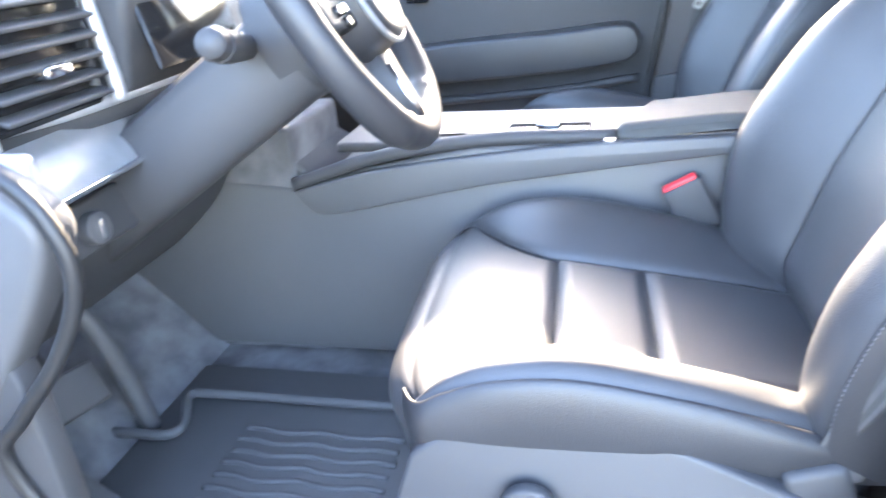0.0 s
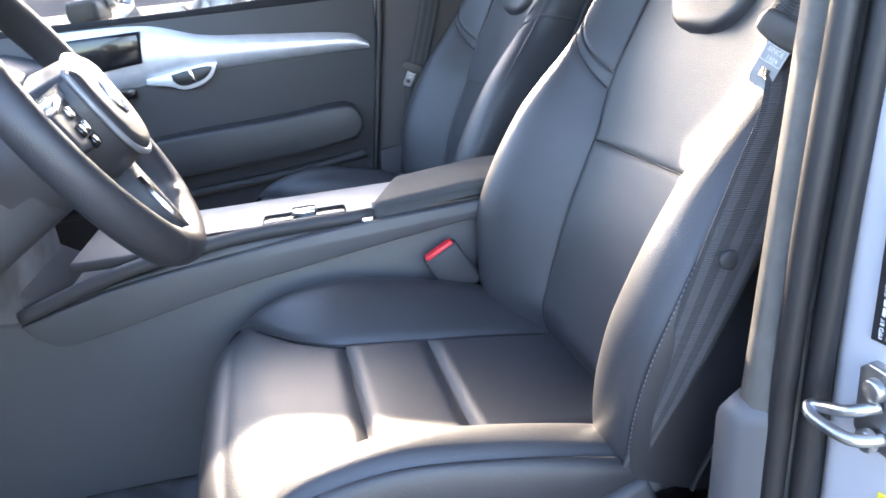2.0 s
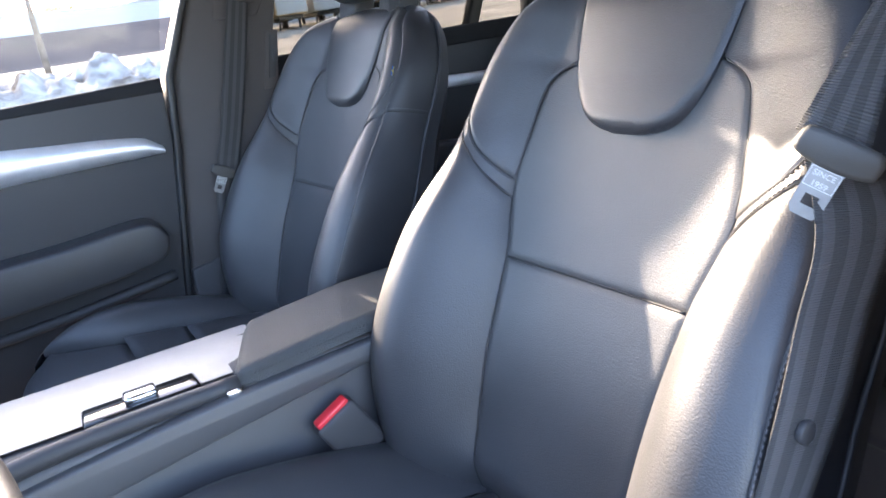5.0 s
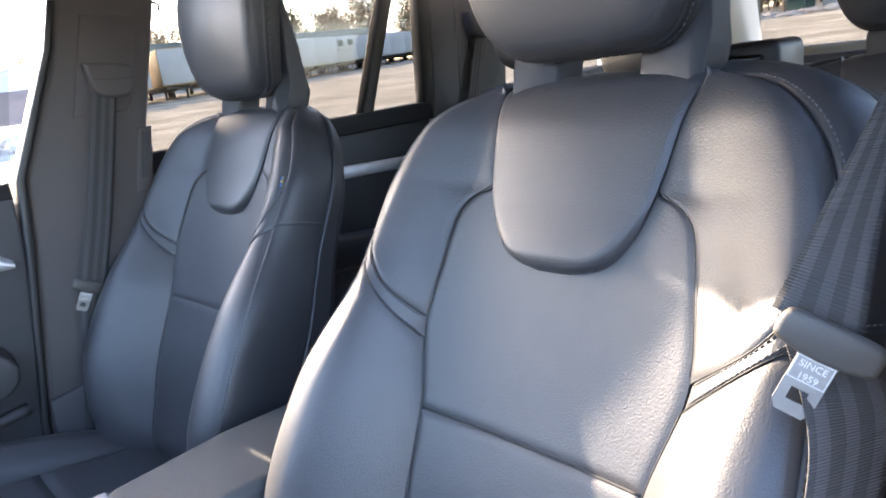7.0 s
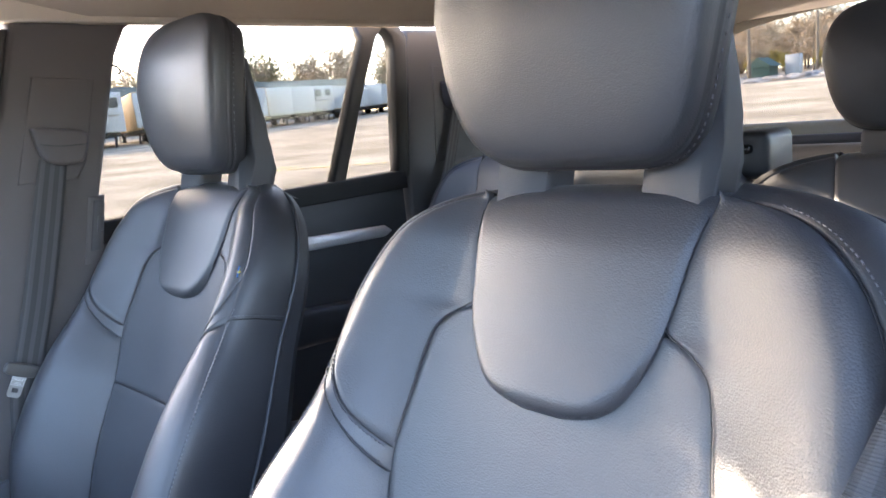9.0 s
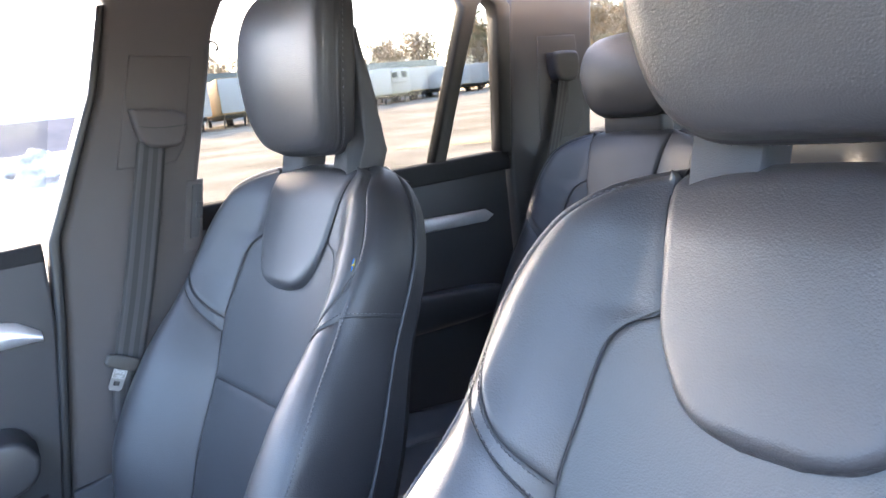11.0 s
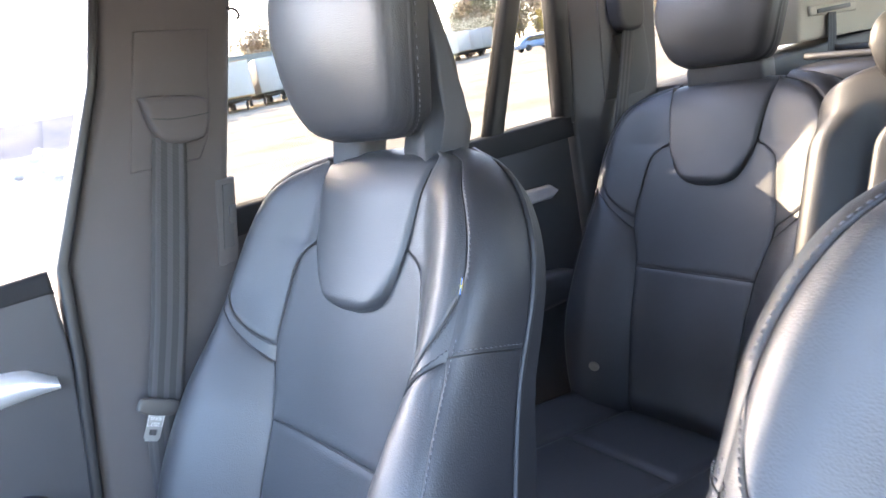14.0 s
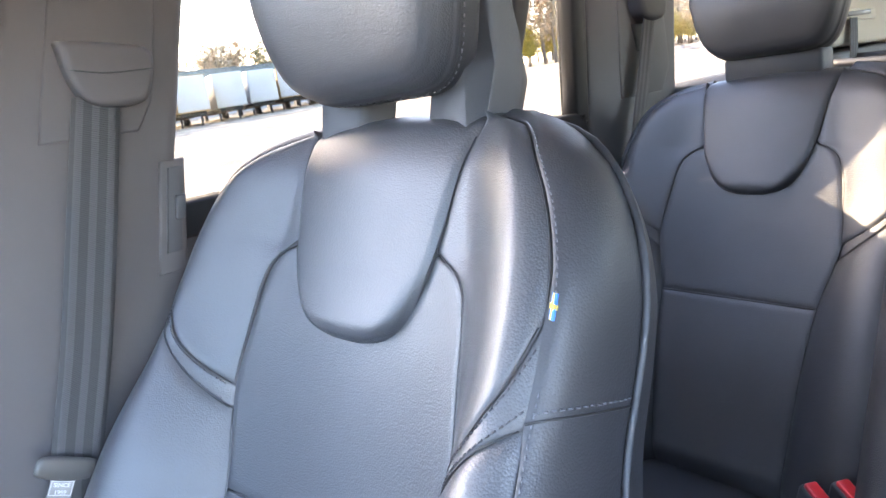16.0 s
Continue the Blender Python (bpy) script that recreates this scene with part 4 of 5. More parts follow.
part("vent_frame", tube([(.045, .585, 1.05), (.04, .60, 1.18), (.10, .61, 1.19), (.17, .60, 1.18), (.165, .585, 1.05), (.10, .58, 1.045), (.045, .585, 1.05)], .007, 40), ALU, mid_vent, "silver vent surround")
part("switch_panel", moved(box(-.09, .09, -.012, .012, -.032, .032, .006), pose(-.535, .562, .905, -8, 0, 0)), PLASTIC, dash)
lights_knob = part("light_switch", moved(disc_solid(.020, .022, 28, .003), pose(-.565, .545, .905, 82, 0, 0)), PLASTIC_GREY, dash)
part("switch_mark", box(-.568, -.562, .530, .536, .893, .918, .001), CHROME, lights_knob)
part("dimmer_wheel", box(-.480, -.462, .540, .556, .895, .915, .004), CHROME, dash)
part("knee_panel", surf(lambda u, t: (lerp(-.66, -.16, u), lerp(.585, .74, t) - .02 * math.sin(math.pi * t), lerp(.868, .70, t)), 20, 16), PLASTIC, dash)
part("kick_panel", wall_prism([(.54, .42), (1.0, .42), (1.0, 1.05), (.60, 1.0), (.54, .80)], -.735, -.70, .006), PLASTIC, dash)
part("end_cap", wall_prism(smooth_ring([(.48, 1.015), (.450, .985), (.455, .94), (.53, .835), (.62, .74), (.80, .66), (.90, .80), (.88, 1.08), (.62, 1.06), (.54, 1.045)], 48), -.742, -.685, .012), PLASTIC_GREY, dash, "grey dashboard end cap")

# steering wheel
wheel = thing("steering_wheel", (-.385, .27, 1.11), "black leather steering wheel with satin metal spokes", "steering wheel")
WF = Matrix.Translation((-.385, .258, 1.125)) @ Matrix.Rotation(radians(8), 4, "Z") @ Matrix.Rotation(radians(62), 4, "X")   # local z: towards the driver


def rim(u, t):
    a, b = 2 * math.pi * t, 2 * math.pi * u
    R = .184
    thick = .0190 + .002 * (math.sin(a * 2) ** 2)
    flat = .006 if math.sin(a) < -.8 else 0
    return WF @ Vector(((R + thick * math.cos(b)) * math.cos(a), (R - flat + thick * math.cos(b)) * math.sin(a), -.001 + thick * 1.05 * math.sin(b)))


bm = surf(rim, 16, 96, True)
bmesh.ops.remove_doubles(bm, verts=bm.verts, dist=1e-5)
part("rim", bm, LEATHER_SIDE, wheel)
hub = smooth_ring([(-.085, .045), (0, .062), (.085, .045), (.092, 0), (.07, -.06), (0, -.082), (-.07, -.06), (-.092, 0), (-.085, .045)], 40)[:-1]
WH = WF @ Matrix.Translation((0, 0, .030))
part("hub_pad", prism(hub, lambda a, b: WH @ Vector((a * .95, b * .95, -.045)), lambda a, b: WH @ Vector((a * .82, b * .82, .014)), .010, 3), LEATHER_SIDE, wheel, "rounded dark airbag pad")
part("badge", prism([(.022 * math.cos(i * math.pi / 12), .022 * math.sin(i * math.pi / 12)) for i in range(24)], lambda a, b: WH @ Vector((a, b - .005, .013)), lambda a, b: WH @ Vector((a, b - .005, .017)), .001), CHROME, wheel, "plain round metal badge")
for a in (0, 180):
    m = WF @ Matrix.Translation((0, 0, .016)) @ Matrix.Rotation(radians(a), 4, "Z")
    sp = part("spoke", prism([(.08, -.032), (.175, -.018), (.175, .020), (.08, .030)], lambda p, q, m=m: m @ Vector((p, q, -.030)), lambda p, q, m=m: m @ Vector((p, q, .004)), .005), PLASTIC, wheel)
    part("spoke_trim", prism([(.085, -.036), (.172, -.024), (.172, -.016), (.09, -.024)], lambda p, q, m=m: m @ Vector((p, q, -.02)), lambda p, q, m=m: m @ Vector((p, q, .010)), .002), CHROME, sp, "satin chrome spoke edge")
    for i, (p, q) in enumerate(((.108, .008), (.135, .008), (.122, -.010), (.122, .022))):
        part("wheel_button", prism([(p - .009, q - .006), (p + .009, q - .006), (p + .009, q + .006), (p - .009, q + .006)], lambda c, d, m=m: m @ Vector((c, d, .002)), lambda c, d, m=m: m @ Vector((c, d, .009)), .002), BLACK_GLOSS if i % 2 else CHROME, sp)
m = WF @ Matrix.Translation((0, 0, .006)) @ Matrix.Rotation(radians(-90), 4, "Z")
part("lower_spoke", prism([(.07, -.030), (.175, -.022), (.175, .022), (.07, .030)], lambda p, q: m @ Vector((p, q, -.030)), lambda p, q: m @ Vector((p, q, .002)), .005), PLASTIC, wheel)
part("lower_spoke_trim", prism([(.085, -.026), (.172, -.020), (.172, -.010), (.09, -.012)], lambda p, q: m @ Vector((p, q, -.02)), lambda p, q: m @ Vector((p, q, .007)), .002), CHROME, wheel, "satin chrome spoke edge")
ring = smooth_ring([(-.074, .040), (0, .054), (.074, .040), (.080, 0), (.062, -.052), (0, -.072), (-.062, -.052), (-.080, 0), (-.074, .040)], 40)
part("pad_ring", tube([WH @ Vector((a * .98, b * .98, .004)) for a, b in ring], .0035, 80, 8), ALU_DARK, wheel, "satin metal ring round the pad")
column = thing("steering_column", (-.385, .42, 1.0), "dark grey steering column shroud with stalks", "steering column")
part("shroud", prism(smooth_ring([(-.075, .05), (0, .065), (.075, .05), (.085, -.03), (.05, -.085), (-.05, -.085), (-.085, -.03), (-.075, .05)], 32)[:-1], lambda a, b: WF @ Vector((a * .8, b * .8, -.07)), lambda a, b: WF @ Vector((a * .78, b * .85 - .03, -.48)), .006), PLASTIC, column)
part("collar", prism([(.074 * math.cos(i * math.pi / 16), .074 * math.sin(i * math.pi / 16)) for i in range(32)], lambda a, b: WF @ Vector((a, b, -.03)), lambda a, b: WF @ Vector((a, b, -.10)), .003), PLASTIC, column)
for sx in (-1, 1):
    st = part("stalk", tube([WF @ Vector((sx * .07, .02, -.11)), WF @ Vector((sx * .13, .025, -.10)), WF @ Vector((sx * .19, .03, -.085))], lambda f: .015 + .004 * f, 16), PLASTIC, column)
    part("stalk_cap", tube([WF @ Vector((sx * .185, .03, -.086)), WF @ Vector((sx * .200, .031, -.083)), WF @ Vector((sx * .212, .032, -.080))], lambda f: .0175 - .003 * f, 8, 16), PLASTIC, st, "round stalk end")

# centre console
console = thing("centre_console", (0, .1, .44), "dark centre console with aluminium tray and padded armrest", "console")
side_line = [(.62, .80), (.50, .79), (.35, .83), (.17, .862), (-.05, .868), (-.13, .862), (-.40, .862), (-.42, .45), (1.0, .45), (1.0, .84)]
part("console_body", wall_prism(side_line, -.118, .104, .008), PLASTIC_GREY, console)
part("side_wing", wall_prism(smooth_ring([(.50, .79), (.47, .758), (.42, .748), (.20, .792), (.07, .812), (-.23, .850), (-.40, .862), (-.40, .880), (-.05, .870), (.17, .850), (.35, .826), (.46, .80)], 60), -.134, -.112, .006), PLASTIC_GREY, console, "grey plastic console side rail")
part("top_rail", tube([(-.105, -.06, .874), (-.108, .15, .872), (-.112, .34, .846), (-.12, .50, .80)], .012, 30), PLASTIC, console)
part("tray_surround", box(-.10, .102, -.12, .42, .850, .868, .006), PLASTIC, console)
part("tray_cover", surf(lambda u, t: (lerp(-.064, .086, u), lerp(-.120, .33, t), .872 + .004 * math.sin(math.pi * u)), 10, 30), ALU_DARK, console, "brushed aluminium roller tray cover")
part("gear_panel", box(-.085, -.035, -.02, .12, .866, .880, .005), BLACK_GLOSS, console, "gloss black switch strip")
part("start_knob", moved(box(-.014, .014, -.02, .02, -.006, .006, .004), pose(-.06, .05, .884)), CHROME, console)
gear = part("gear_lever", box(-.035, .045, .26, .33, .872, .935, .018, 3), LEATHER_SIDE, console)
part("lever_cap", box(-.030, .040, .262, .30, .936, .942, .003), CHROME, gear)
part("tunnel", box(-.112, .125, .50, 1.02, .44, .90, .01), CARPET, console)
part("console_nose", wall_prism([(.45, .80), (.60, .90), (.64, .98), (.75, .98), (.75, .60), (.50, .60)], -.104, .14, .012), PLASTIC, console)


def rest_top(u, t):
    """The flat grained lid: its front edge runs back towards the passenger, all edges tightly rolled."""
    f = 2 * u - 1
    e = math.copysign(1 - (1 - abs(f)) ** 1.8, f)
    x = -.034 + e * .084
    front = -.046 - .056 * max(0, min(1, (x + .118) / .15)) - .020 * abs(e) ** 9
    w = t ** 1.7
    y = lerp(front, -.44, w)
    run = abs(y - front)
    edge = min((1 - abs(e)) * .084, .02)
    z = .893 + .014 * min(1, run / .16) - .0225 * (1 - edge / .02) ** 4
    z -= .024 * max(0, 1 - run / .022) ** 3
    return (x, y, max(z, .873))


arm = part("armrest_lid", surf(rest_top, 56, 56), ARMREST, console, "padded grained leather armrest lid")
bm = bmesh.new()
stitch_line(bm, [(-.1185, y, .8835 + .012 * min(1, (-.05 - y) / .16)) for y in [-.075 - .34 * i / 30 for i in range(31)]])
part("lid_stitching", bm, SEAL, arm, "dark stitching along the lid edge")["kind"] = "stuff"
part("armrest_side", wall_prism([(-.060, .862), (-.064, .874), (-.44, .886), (-.44, .86)], -.1165, .047, .003), PLASTIC, arm)
part("armrest_base", wall_prism([(-.034, .852), (-.040, .866), (-.42, .878), (-.42, .85)], -.124, .066, .004), PLASTIC, console)
part("lid_release", box(-.128, -.118, -.060, -.040, .868, .876, .002), CHROME, console, "small metal lid release")


def buckle(x, y, z, lean, turn=0, name="seat_belt_buckle", label="black seat belt buckle with red release button"):
    ob = thing(name, (x, y, z - .09), label, "belt buckle")
    m = Matrix.Translation((x, y, z)) @ Matrix.Rotation(radians(turn), 4, "Z") @ Matrix.Rotation(radians(lean), 4, "X")
    part("housing", moved(box(-.013, .013, -.031, .031, -.085, -.002, .005), m), PLASTIC, ob)
    part("button", moved(box(-.009, .009, -.026, .026, -.008, .004, .003), m), RED, ob, "red release button")
    part("stalk", moved(box(-.008, .008, -.018, .018, -.19, -.08, .004), m), PLASTIC, ob)
    return ob


buckle(-.152, -.155, .812, -28)
buckle(.232, -1.066, .731, -18, 60, label="paired black rear belt buckle with red button")
buckle(.264, -1.044, .726, -18, 60, label="paired black rear belt buckle with red button")


# ---- seat belts ----
def tongue(ob, m, lettered=True):
    """A moulded slider with its metal latch plate; local x across the belt, y down it, z out of it."""
    m = m @ Matrix.Translation((0, 0, -.012)) @ Matrix.Scale(.64, 4)
    body = smooth_ring([(-.046, .004), (-.043, -.010), (-.030, -.016), (.030, -.016), (.043, -.010), (.046, .004), (.040, .016), (.0, .022), (-.040, .016), (-.046, .004)], 36)[:-1]
    sl = part("slider", prism(body, lambda a, b: m @ Vector((a, b, -.007)), lambda a, b: m @ Vector((a, b, .007)), .004), SLIDER, ob, "moulded plastic belt slider")
    plate = [(-.021, .010), (.021, .010), (.0175, .024), (.0175, .070), (.0125, .078), (-.0125, .078), (-.0175, .070), (-.0175, .024)]
    bm = bmesh.new()
    hole = [(-.008, .052), (.008, .052), (.008, .065), (-.008, .065)]
    top, bot = [], []
    for z in (-.0012, .0012):
        outer = [bm.verts.new(m @ Vector((a, b, z))) for a, b in plate]
        inner = [bm.verts.new(m @ Vector((a, b, z))) for a, b in hole]
        (top if z > 0 else bot).extend((outer, inner))
        o8, i4 = outer, inner
        for f in ((o8[0], o8[1], o8[2], i4[1], i4[0], o8[7]), (o8[2], o8[3], i4[2], i4[1]), (o8[3], o8[4], o8[5], o8[6], i4[3], i4[2]), (o8[6], o8[7], i4[0], i4[3])):
            bm.faces.new(f)
    for ringt, ringb in zip(top, bot):
        for i in range(len(ringt)):
            j = (i + 1) % len(ringt)
            bm.faces.new((ringt[i], ringt[j], ringb[j], ringb[i]))
    lp = part("latch_plate", bm, LATCH_STEEL, ob, "bright metal latch plate", False)
    if lettered:
        for text, y in (("SINCE", .031), ("1959", .0425)):
            cu = bpy.data.curves.new("lettering", "FONT")
            cu.body, cu.size, cu.align_x, cu.extrude = text, .0092, "CENTER", .0003
            tmp = bpy.data.objects.new("lettering", cu)
            me = bpy.data.meshes.new_from_object(tmp)
            bpy.data.objects.remove(tmp)
            me.transform(m @ pose(0, y, -.0014, 180, 0, 0))
            bm = bmesh.new()
            bm.from_mesh(me)
            part("lettering", bm, LABEL_INK, lp, "embossed words " + text, False)
        fr = bmesh.new()
        for x0, x1, y0, y1 in ((-.0165, .0165, .0215, .0222), (-.0165, .0165, .0438, .0445), (-.0165, -.0158, .0215, .0445), (.0158, .0165, .0215, .0445)):
            box(x0, x1, y0, y1, -.0019, -.0011, bm=fr)
        part("lettering_frame", moved(fr, m), LABEL_INK, lp, "raised frame round the words", False)


def frame_at(p, across, down):
    a = Vector(across).normalized()
    d = Vector(down)
    d = (d - a * d.dot(a)).normalized()
    m = Matrix((a, d, a.cross(d))).transposed().to_4x4()
    m.translation = Vector(p)
    return m


pbelt = thing("seat_belt", (.66, -.33, .6), "grey webbing seat belt hanging on the pillar", "seat belt", "front belts")
webbing("strap", [(.680, -.363, 1.372), (.675, -.327, 1.25), (.668, -.288, 1.12), (.658, -.243, .985), (.664, -.222, .86), (.676, -.195, .72)],
        [(.682, -.411, 1.372), (.680, -.379, 1.25), (.674, -.341, 1.12), (.664, -.296, .985), (.670, -.273, .86), (.682, -.245, .72)], 40, pbelt)
guide = part("belt_guide", wall_prism(smooth_ring([(-.360, 1.428), (-.366, 1.385), (-.382, 1.362), (-.425, 1.358), (-.441, 1.372), (-.449, 1.412), (-.40, 1.424), (-.360, 1.428)], 30)[:-1], .668, .706, .010), TRIM_CLOTH, pbelt, "moulded upper belt guide")
part("guide_seam", tube([(.6675, -.366, 1.398), (.6670, -.40, 1.392), (.6675, -.446, 1.392)], .0008, 10, 6), SEAL, guide)
tongue(pbelt, frame_at((.658, -.263, 1.013), (.05, -.80, -.42), (.02, .10, -1)))
dbelt = thing("seat_belt", (-.66, -.45, .6), "dark webbing driver belt with a metal tongue, partly sunlit", "seat belt", "front belts")
webbing("strap", [(-.700, -.530, 1.46), (-.672, -.475, 1.31), (-.648, -.425, 1.22), (-.634, -.392, 1.168)],
        [(-.700, -.541, 1.46), (-.681, -.484, 1.31), (-.678, -.436, 1.22), (-.679, -.405, 1.145)], 40, dbelt)
webbing("lower_strap", [(-0.638, -.390, 1.165), (-0.664, -.372, 1.10), (-0.669, -.345, 1.04), (-0.675, -.310, .966), (-0.668, -.270, .84), (-0.642, -.240, .70)],
        [(-0.683, -.408, 1.145), (-0.692, -.420, 1.10), (-0.693, -.393, 1.04), (-0.695, -.358, .966), (-0.682, -.304, .84), (-0.645, -.254, .70)], 50, dbelt)
part("stop_button", moved(disc_solid(.0095, .006, 20, .002), pose(-.686, -.334, .966, 0, 90, 0)), PLASTIC, dbelt, "small round belt stop button")
part("anchor_cover", moved(box(-.011, .011, -.030, .030, -.022, .022, .009, 3), pose(-.650, -.252, .688, -20, 0, 0)), PLASTIC, dbelt, "dark belt anchor cover")
part("anchor_tab", moved(box(-.010, .010, -.012, .012, -.012, .012, .004), pose(-.645, -.275, .705, -20, 0, 0)), PLASTIC_GREY, dbelt, "grey anchor tab")
tongue(dbelt, frame_at((-.663, -.400, 1.153), (-.062, -.025, -.033), (.013, .012, -.046)))
rbelt = thing("seat_belt", (.78, -1.4, .6), "dark rear seat belt on the rear pillar", "seat belt", "rear belts")
webbing("strap", [(.775, -1.47, 1.42), (.77, -1.42, 1.28), (.765, -1.34, 1.07), (.76, -1.28, .90), (.74, -1.22, .68)],
        [(.775, -1.51, 1.42), (.77, -1.46, 1.28), (.765, -1.38, 1.07), (.76, -1.32, .90), (.74, -1.26, .68)], 30, rbelt)
rear_guide = part("belt_guide", wall_prism(smooth_ring([(-1.445, 1.475), (-1.448, 1.430), (-1.465, 1.402), (-1.515, 1.398), (-1.535, 1.420), (-1.535, 1.470), (-1.49, 1.478), (-1.445, 1.475)], 30)[:-1], .762, .812, .012, 3), PLASTIC, rbelt, "moulded rear belt guide")
# black plate on the pillar; the throat's shade is only its colour
part("throat_plate", wall_prism([(-1.450, 1.395), (-1.462, 1.340), (-1.515, 1.335), (-1.530, 1.395)], .795, .803, .003), SEAL, rear_guide, "raised black plate in place of the shaded belt throat")
# same darker plastic, carrying the dimness of the rear cabin in its colour
setting("c_pillar_panel", wall_prism([(-1.40, 1.25), (-1.42, 1.52), (-1.56, 1.52), (-1.575, 1.30), (-1.54, 1.25)], .7965, .803, .004), PLASTIC, "raised panel on the rear pillar", "trim")

tbelt = thing("seat_belt", (.6, -2.3, 1.2), "dark third-row belt hanging from a slot in the beige trim", "seat belt", "rear belts")
webbing("strap", [(.682, -2.20, 1.352), (.672, -2.175, 1.28), (.655, -2.12, 1.17), (.65, -2.08, 1.08)], [(.682, -2.245, 1.350), (.672, -2.22, 1.278), (.655, -2.165, 1.168), (.65, -2.125, 1.08)], 20, tbelt)
outlet_frame = part("belt_slot", wall_prism([(-2.11, 1.345), (-2.11, 1.372), (-2.36, 1.362), (-2.36, 1.335)], .680, .695, .005), BEIGE, tbelt, "beige belt slot surround")
# solid black strip on the surround, in place of the slot's shaded opening
part("slot_gap_strip", box(.677, .69, -2.32, -2.14, 1.348, 1.360, .002), SEAL, outlet_frame)
third = thing("third_row_seat", (.52, -2.2, .6), "folded dark third-row seat behind the rear seats", "car seat")
part("folded_back", box(.40, .685, -2.55, -1.95, .98, 1.225, .03, 3), LEATHER_SIDE, third)
for z, y in ((1.232, -2.02), (1.236, -2.16)):
    part("fold_bar", tube([(.42, y, z), (.55, y - .02, z + .006), (.68, y - .05, z + .01)], .010, 8, 8), PLASTIC, third)
part("seat_pedestal", box(.42, .67, -2.5, -2.0, .44, .98, .02), PLASTIC, third)

# ---- door pillar fittings ----
striker = thing("door_striker", (-.845, -.35, .91), "zinc door latch striker on the painted pillar", "latch striker")
part("base_plate", prism([(-.868, .880), (-.860, .872), (-.832, .872), (-.824, .880), (-.824, .930), (-.832, .938), (-.860, .938), (-.868, .930)], lambda x, z: (x, -.374, z), lambda x, z: (x, -.354, z), .003), STEEL, striker)
part("loop", tube([(-.850, -.352, .912), (-.840, -.335, .906), (-.820, -.330, .898), (-.812, -.326, .896), (-.822, -.322, .892), (-.850, -.330, .890), (-.858, -.350, .890)], .0048, 40), STEEL, striker)
for z in (.882, .924):
    part("screw", moved(disc_solid(.009, .008, 20, .002), pose(-.846, -.348, z, 90, 0, 0)), STEEL, striker)
lab = thing("pillar_label", (-.88, -.35, 1.0), "black data label with pale printed lines", "label")
part("backing", moved(box(-.045, .045, -.0015, .0015, -.058, .058), pose(-.871, -.3675, 1.012, 1, 0, 9)), LABEL_BLACK, lab, "", False)
LABEL_AT = pose(-.871, -.3675, 1.012, 1, 0, 9)


def label_line(text, x, z, size):
    """A printed line that runs up the label."""
    cu = bpy.data.curves.new("lettering", "FONT")
    cu.body, cu.size, cu.extrude = text, size, .0002
    tmp = bpy.data.objects.new("lettering", cu)
    me = bpy.data.meshes.new_from_object(tmp)
    bpy.data.objects.remove(tmp)
    me.transform(LABEL_AT @ Matrix(((0, 1, 0, x), (0, 0, 1, .0017), (1, 0, 0, z), (0, 0, 0, 1))))
    line = bmesh.new()
    line.from_mesh(me)
    part("lettering", line, LABEL_INK, lab, "printed words", False)


label_line("MFD BY", .0365, -.055, .0046)
label_line("CAR CORPORATION", .0365, -.022, .0046)
label_line("DATE: 10/17", .0365, .026, .0046)
label_line("GVWR:", .0310, .010, .0040)
label_line("6060 LB", .0310, .036, .0040)
label_line("GAWR FRONT:", .0260, .002, .0040)
label_line("2865 LB", .0260, .036, .0040)
label_line("GAWR REAR:", .0210, .002, .0040)
label_line("3280 LB", .0210, .036, .0040)
label_line("THIS VEHICLE CONFORMS TO ALL APPLICABLE FEDERAL MOTOR", -.0090, -.055, .0037)
label_line("VEHICLE SAFETY AND THEFT PREVENTION STANDARDS", -.0140, -.055, .0037)
label_line("ON THE DATE OF MANUFACTURE SHOWN ABOVE", -.0190, -.055, .0037)
bm = bmesh.new()
random.seed(4)
for x, z0, z1 in ((.0365, -.037, -.024), (.0310, -.054, .004), (.0260, -.054, -.004), (.0210, -.054, -.004), (.0160, -.054, .05), (.0110, -.054, .05), (.0060, -.054, .04), (.0010, -.054, .05), (-.0040, -.054, .03), (-.026, -.054, .05), (-.032, -.054, .05), (-.038, -.054, .05)):
    z = z0
    while z < z1:
        ln = random.uniform(.004, .013)
        box(x, x + .0024, .0015, .0020, z, min(z + ln, z1 + .002), bm=bm)
        z += ln + .0016
moved(bm, LABEL_AT)
part("print", bm, LABEL_INK, lab, "pale printed bars", False)["kind"] = "stuff"
lab2 = thing("warning_label", (-.88, -.35, .8), "small yellow and white warning label", "label")
part("backing", moved(box(-.0175, .0175, -.001, .001, -.0175, .0175), pose(-.8675, -.3635, .8175, 1, 0, 9)), LABEL_YELLOW, lab2, "", False)

# ---- footwell ----
mat_ob = thing("floor_mat", (-.42, .4, .445), "ribbed dark rubber floor mat", "floor mat")
part("mat_tray", box(-.655, -.20, .10, .72, .441, .452, .004), RUBBER, mat_ob)
part("mat_lip", tube([(-.66, .10, .458), (-.66, .55, .458), (-.64, .78, .466), (-.45, .79, .470), (-.43, .74, .468), (-.42, .665, .464), (-.39, .650, .464), (-.345, .672, .464), (-.312, .684, .464), (-.300, .64, .462), (-.294, .30, .458), (-.292, .10, .458)], .009, 90), RUBBER, mat_ob)
for i in range(9):
    x = -.375 - i * .028
    part("mat_rib", tube([(x + .004 * math.sin(k * 1.9), .26 + .28 * k / 8 + .003 * (i % 2), .453) for k in range(9)], .0050, 24, 6), RUBBER, mat_ob)
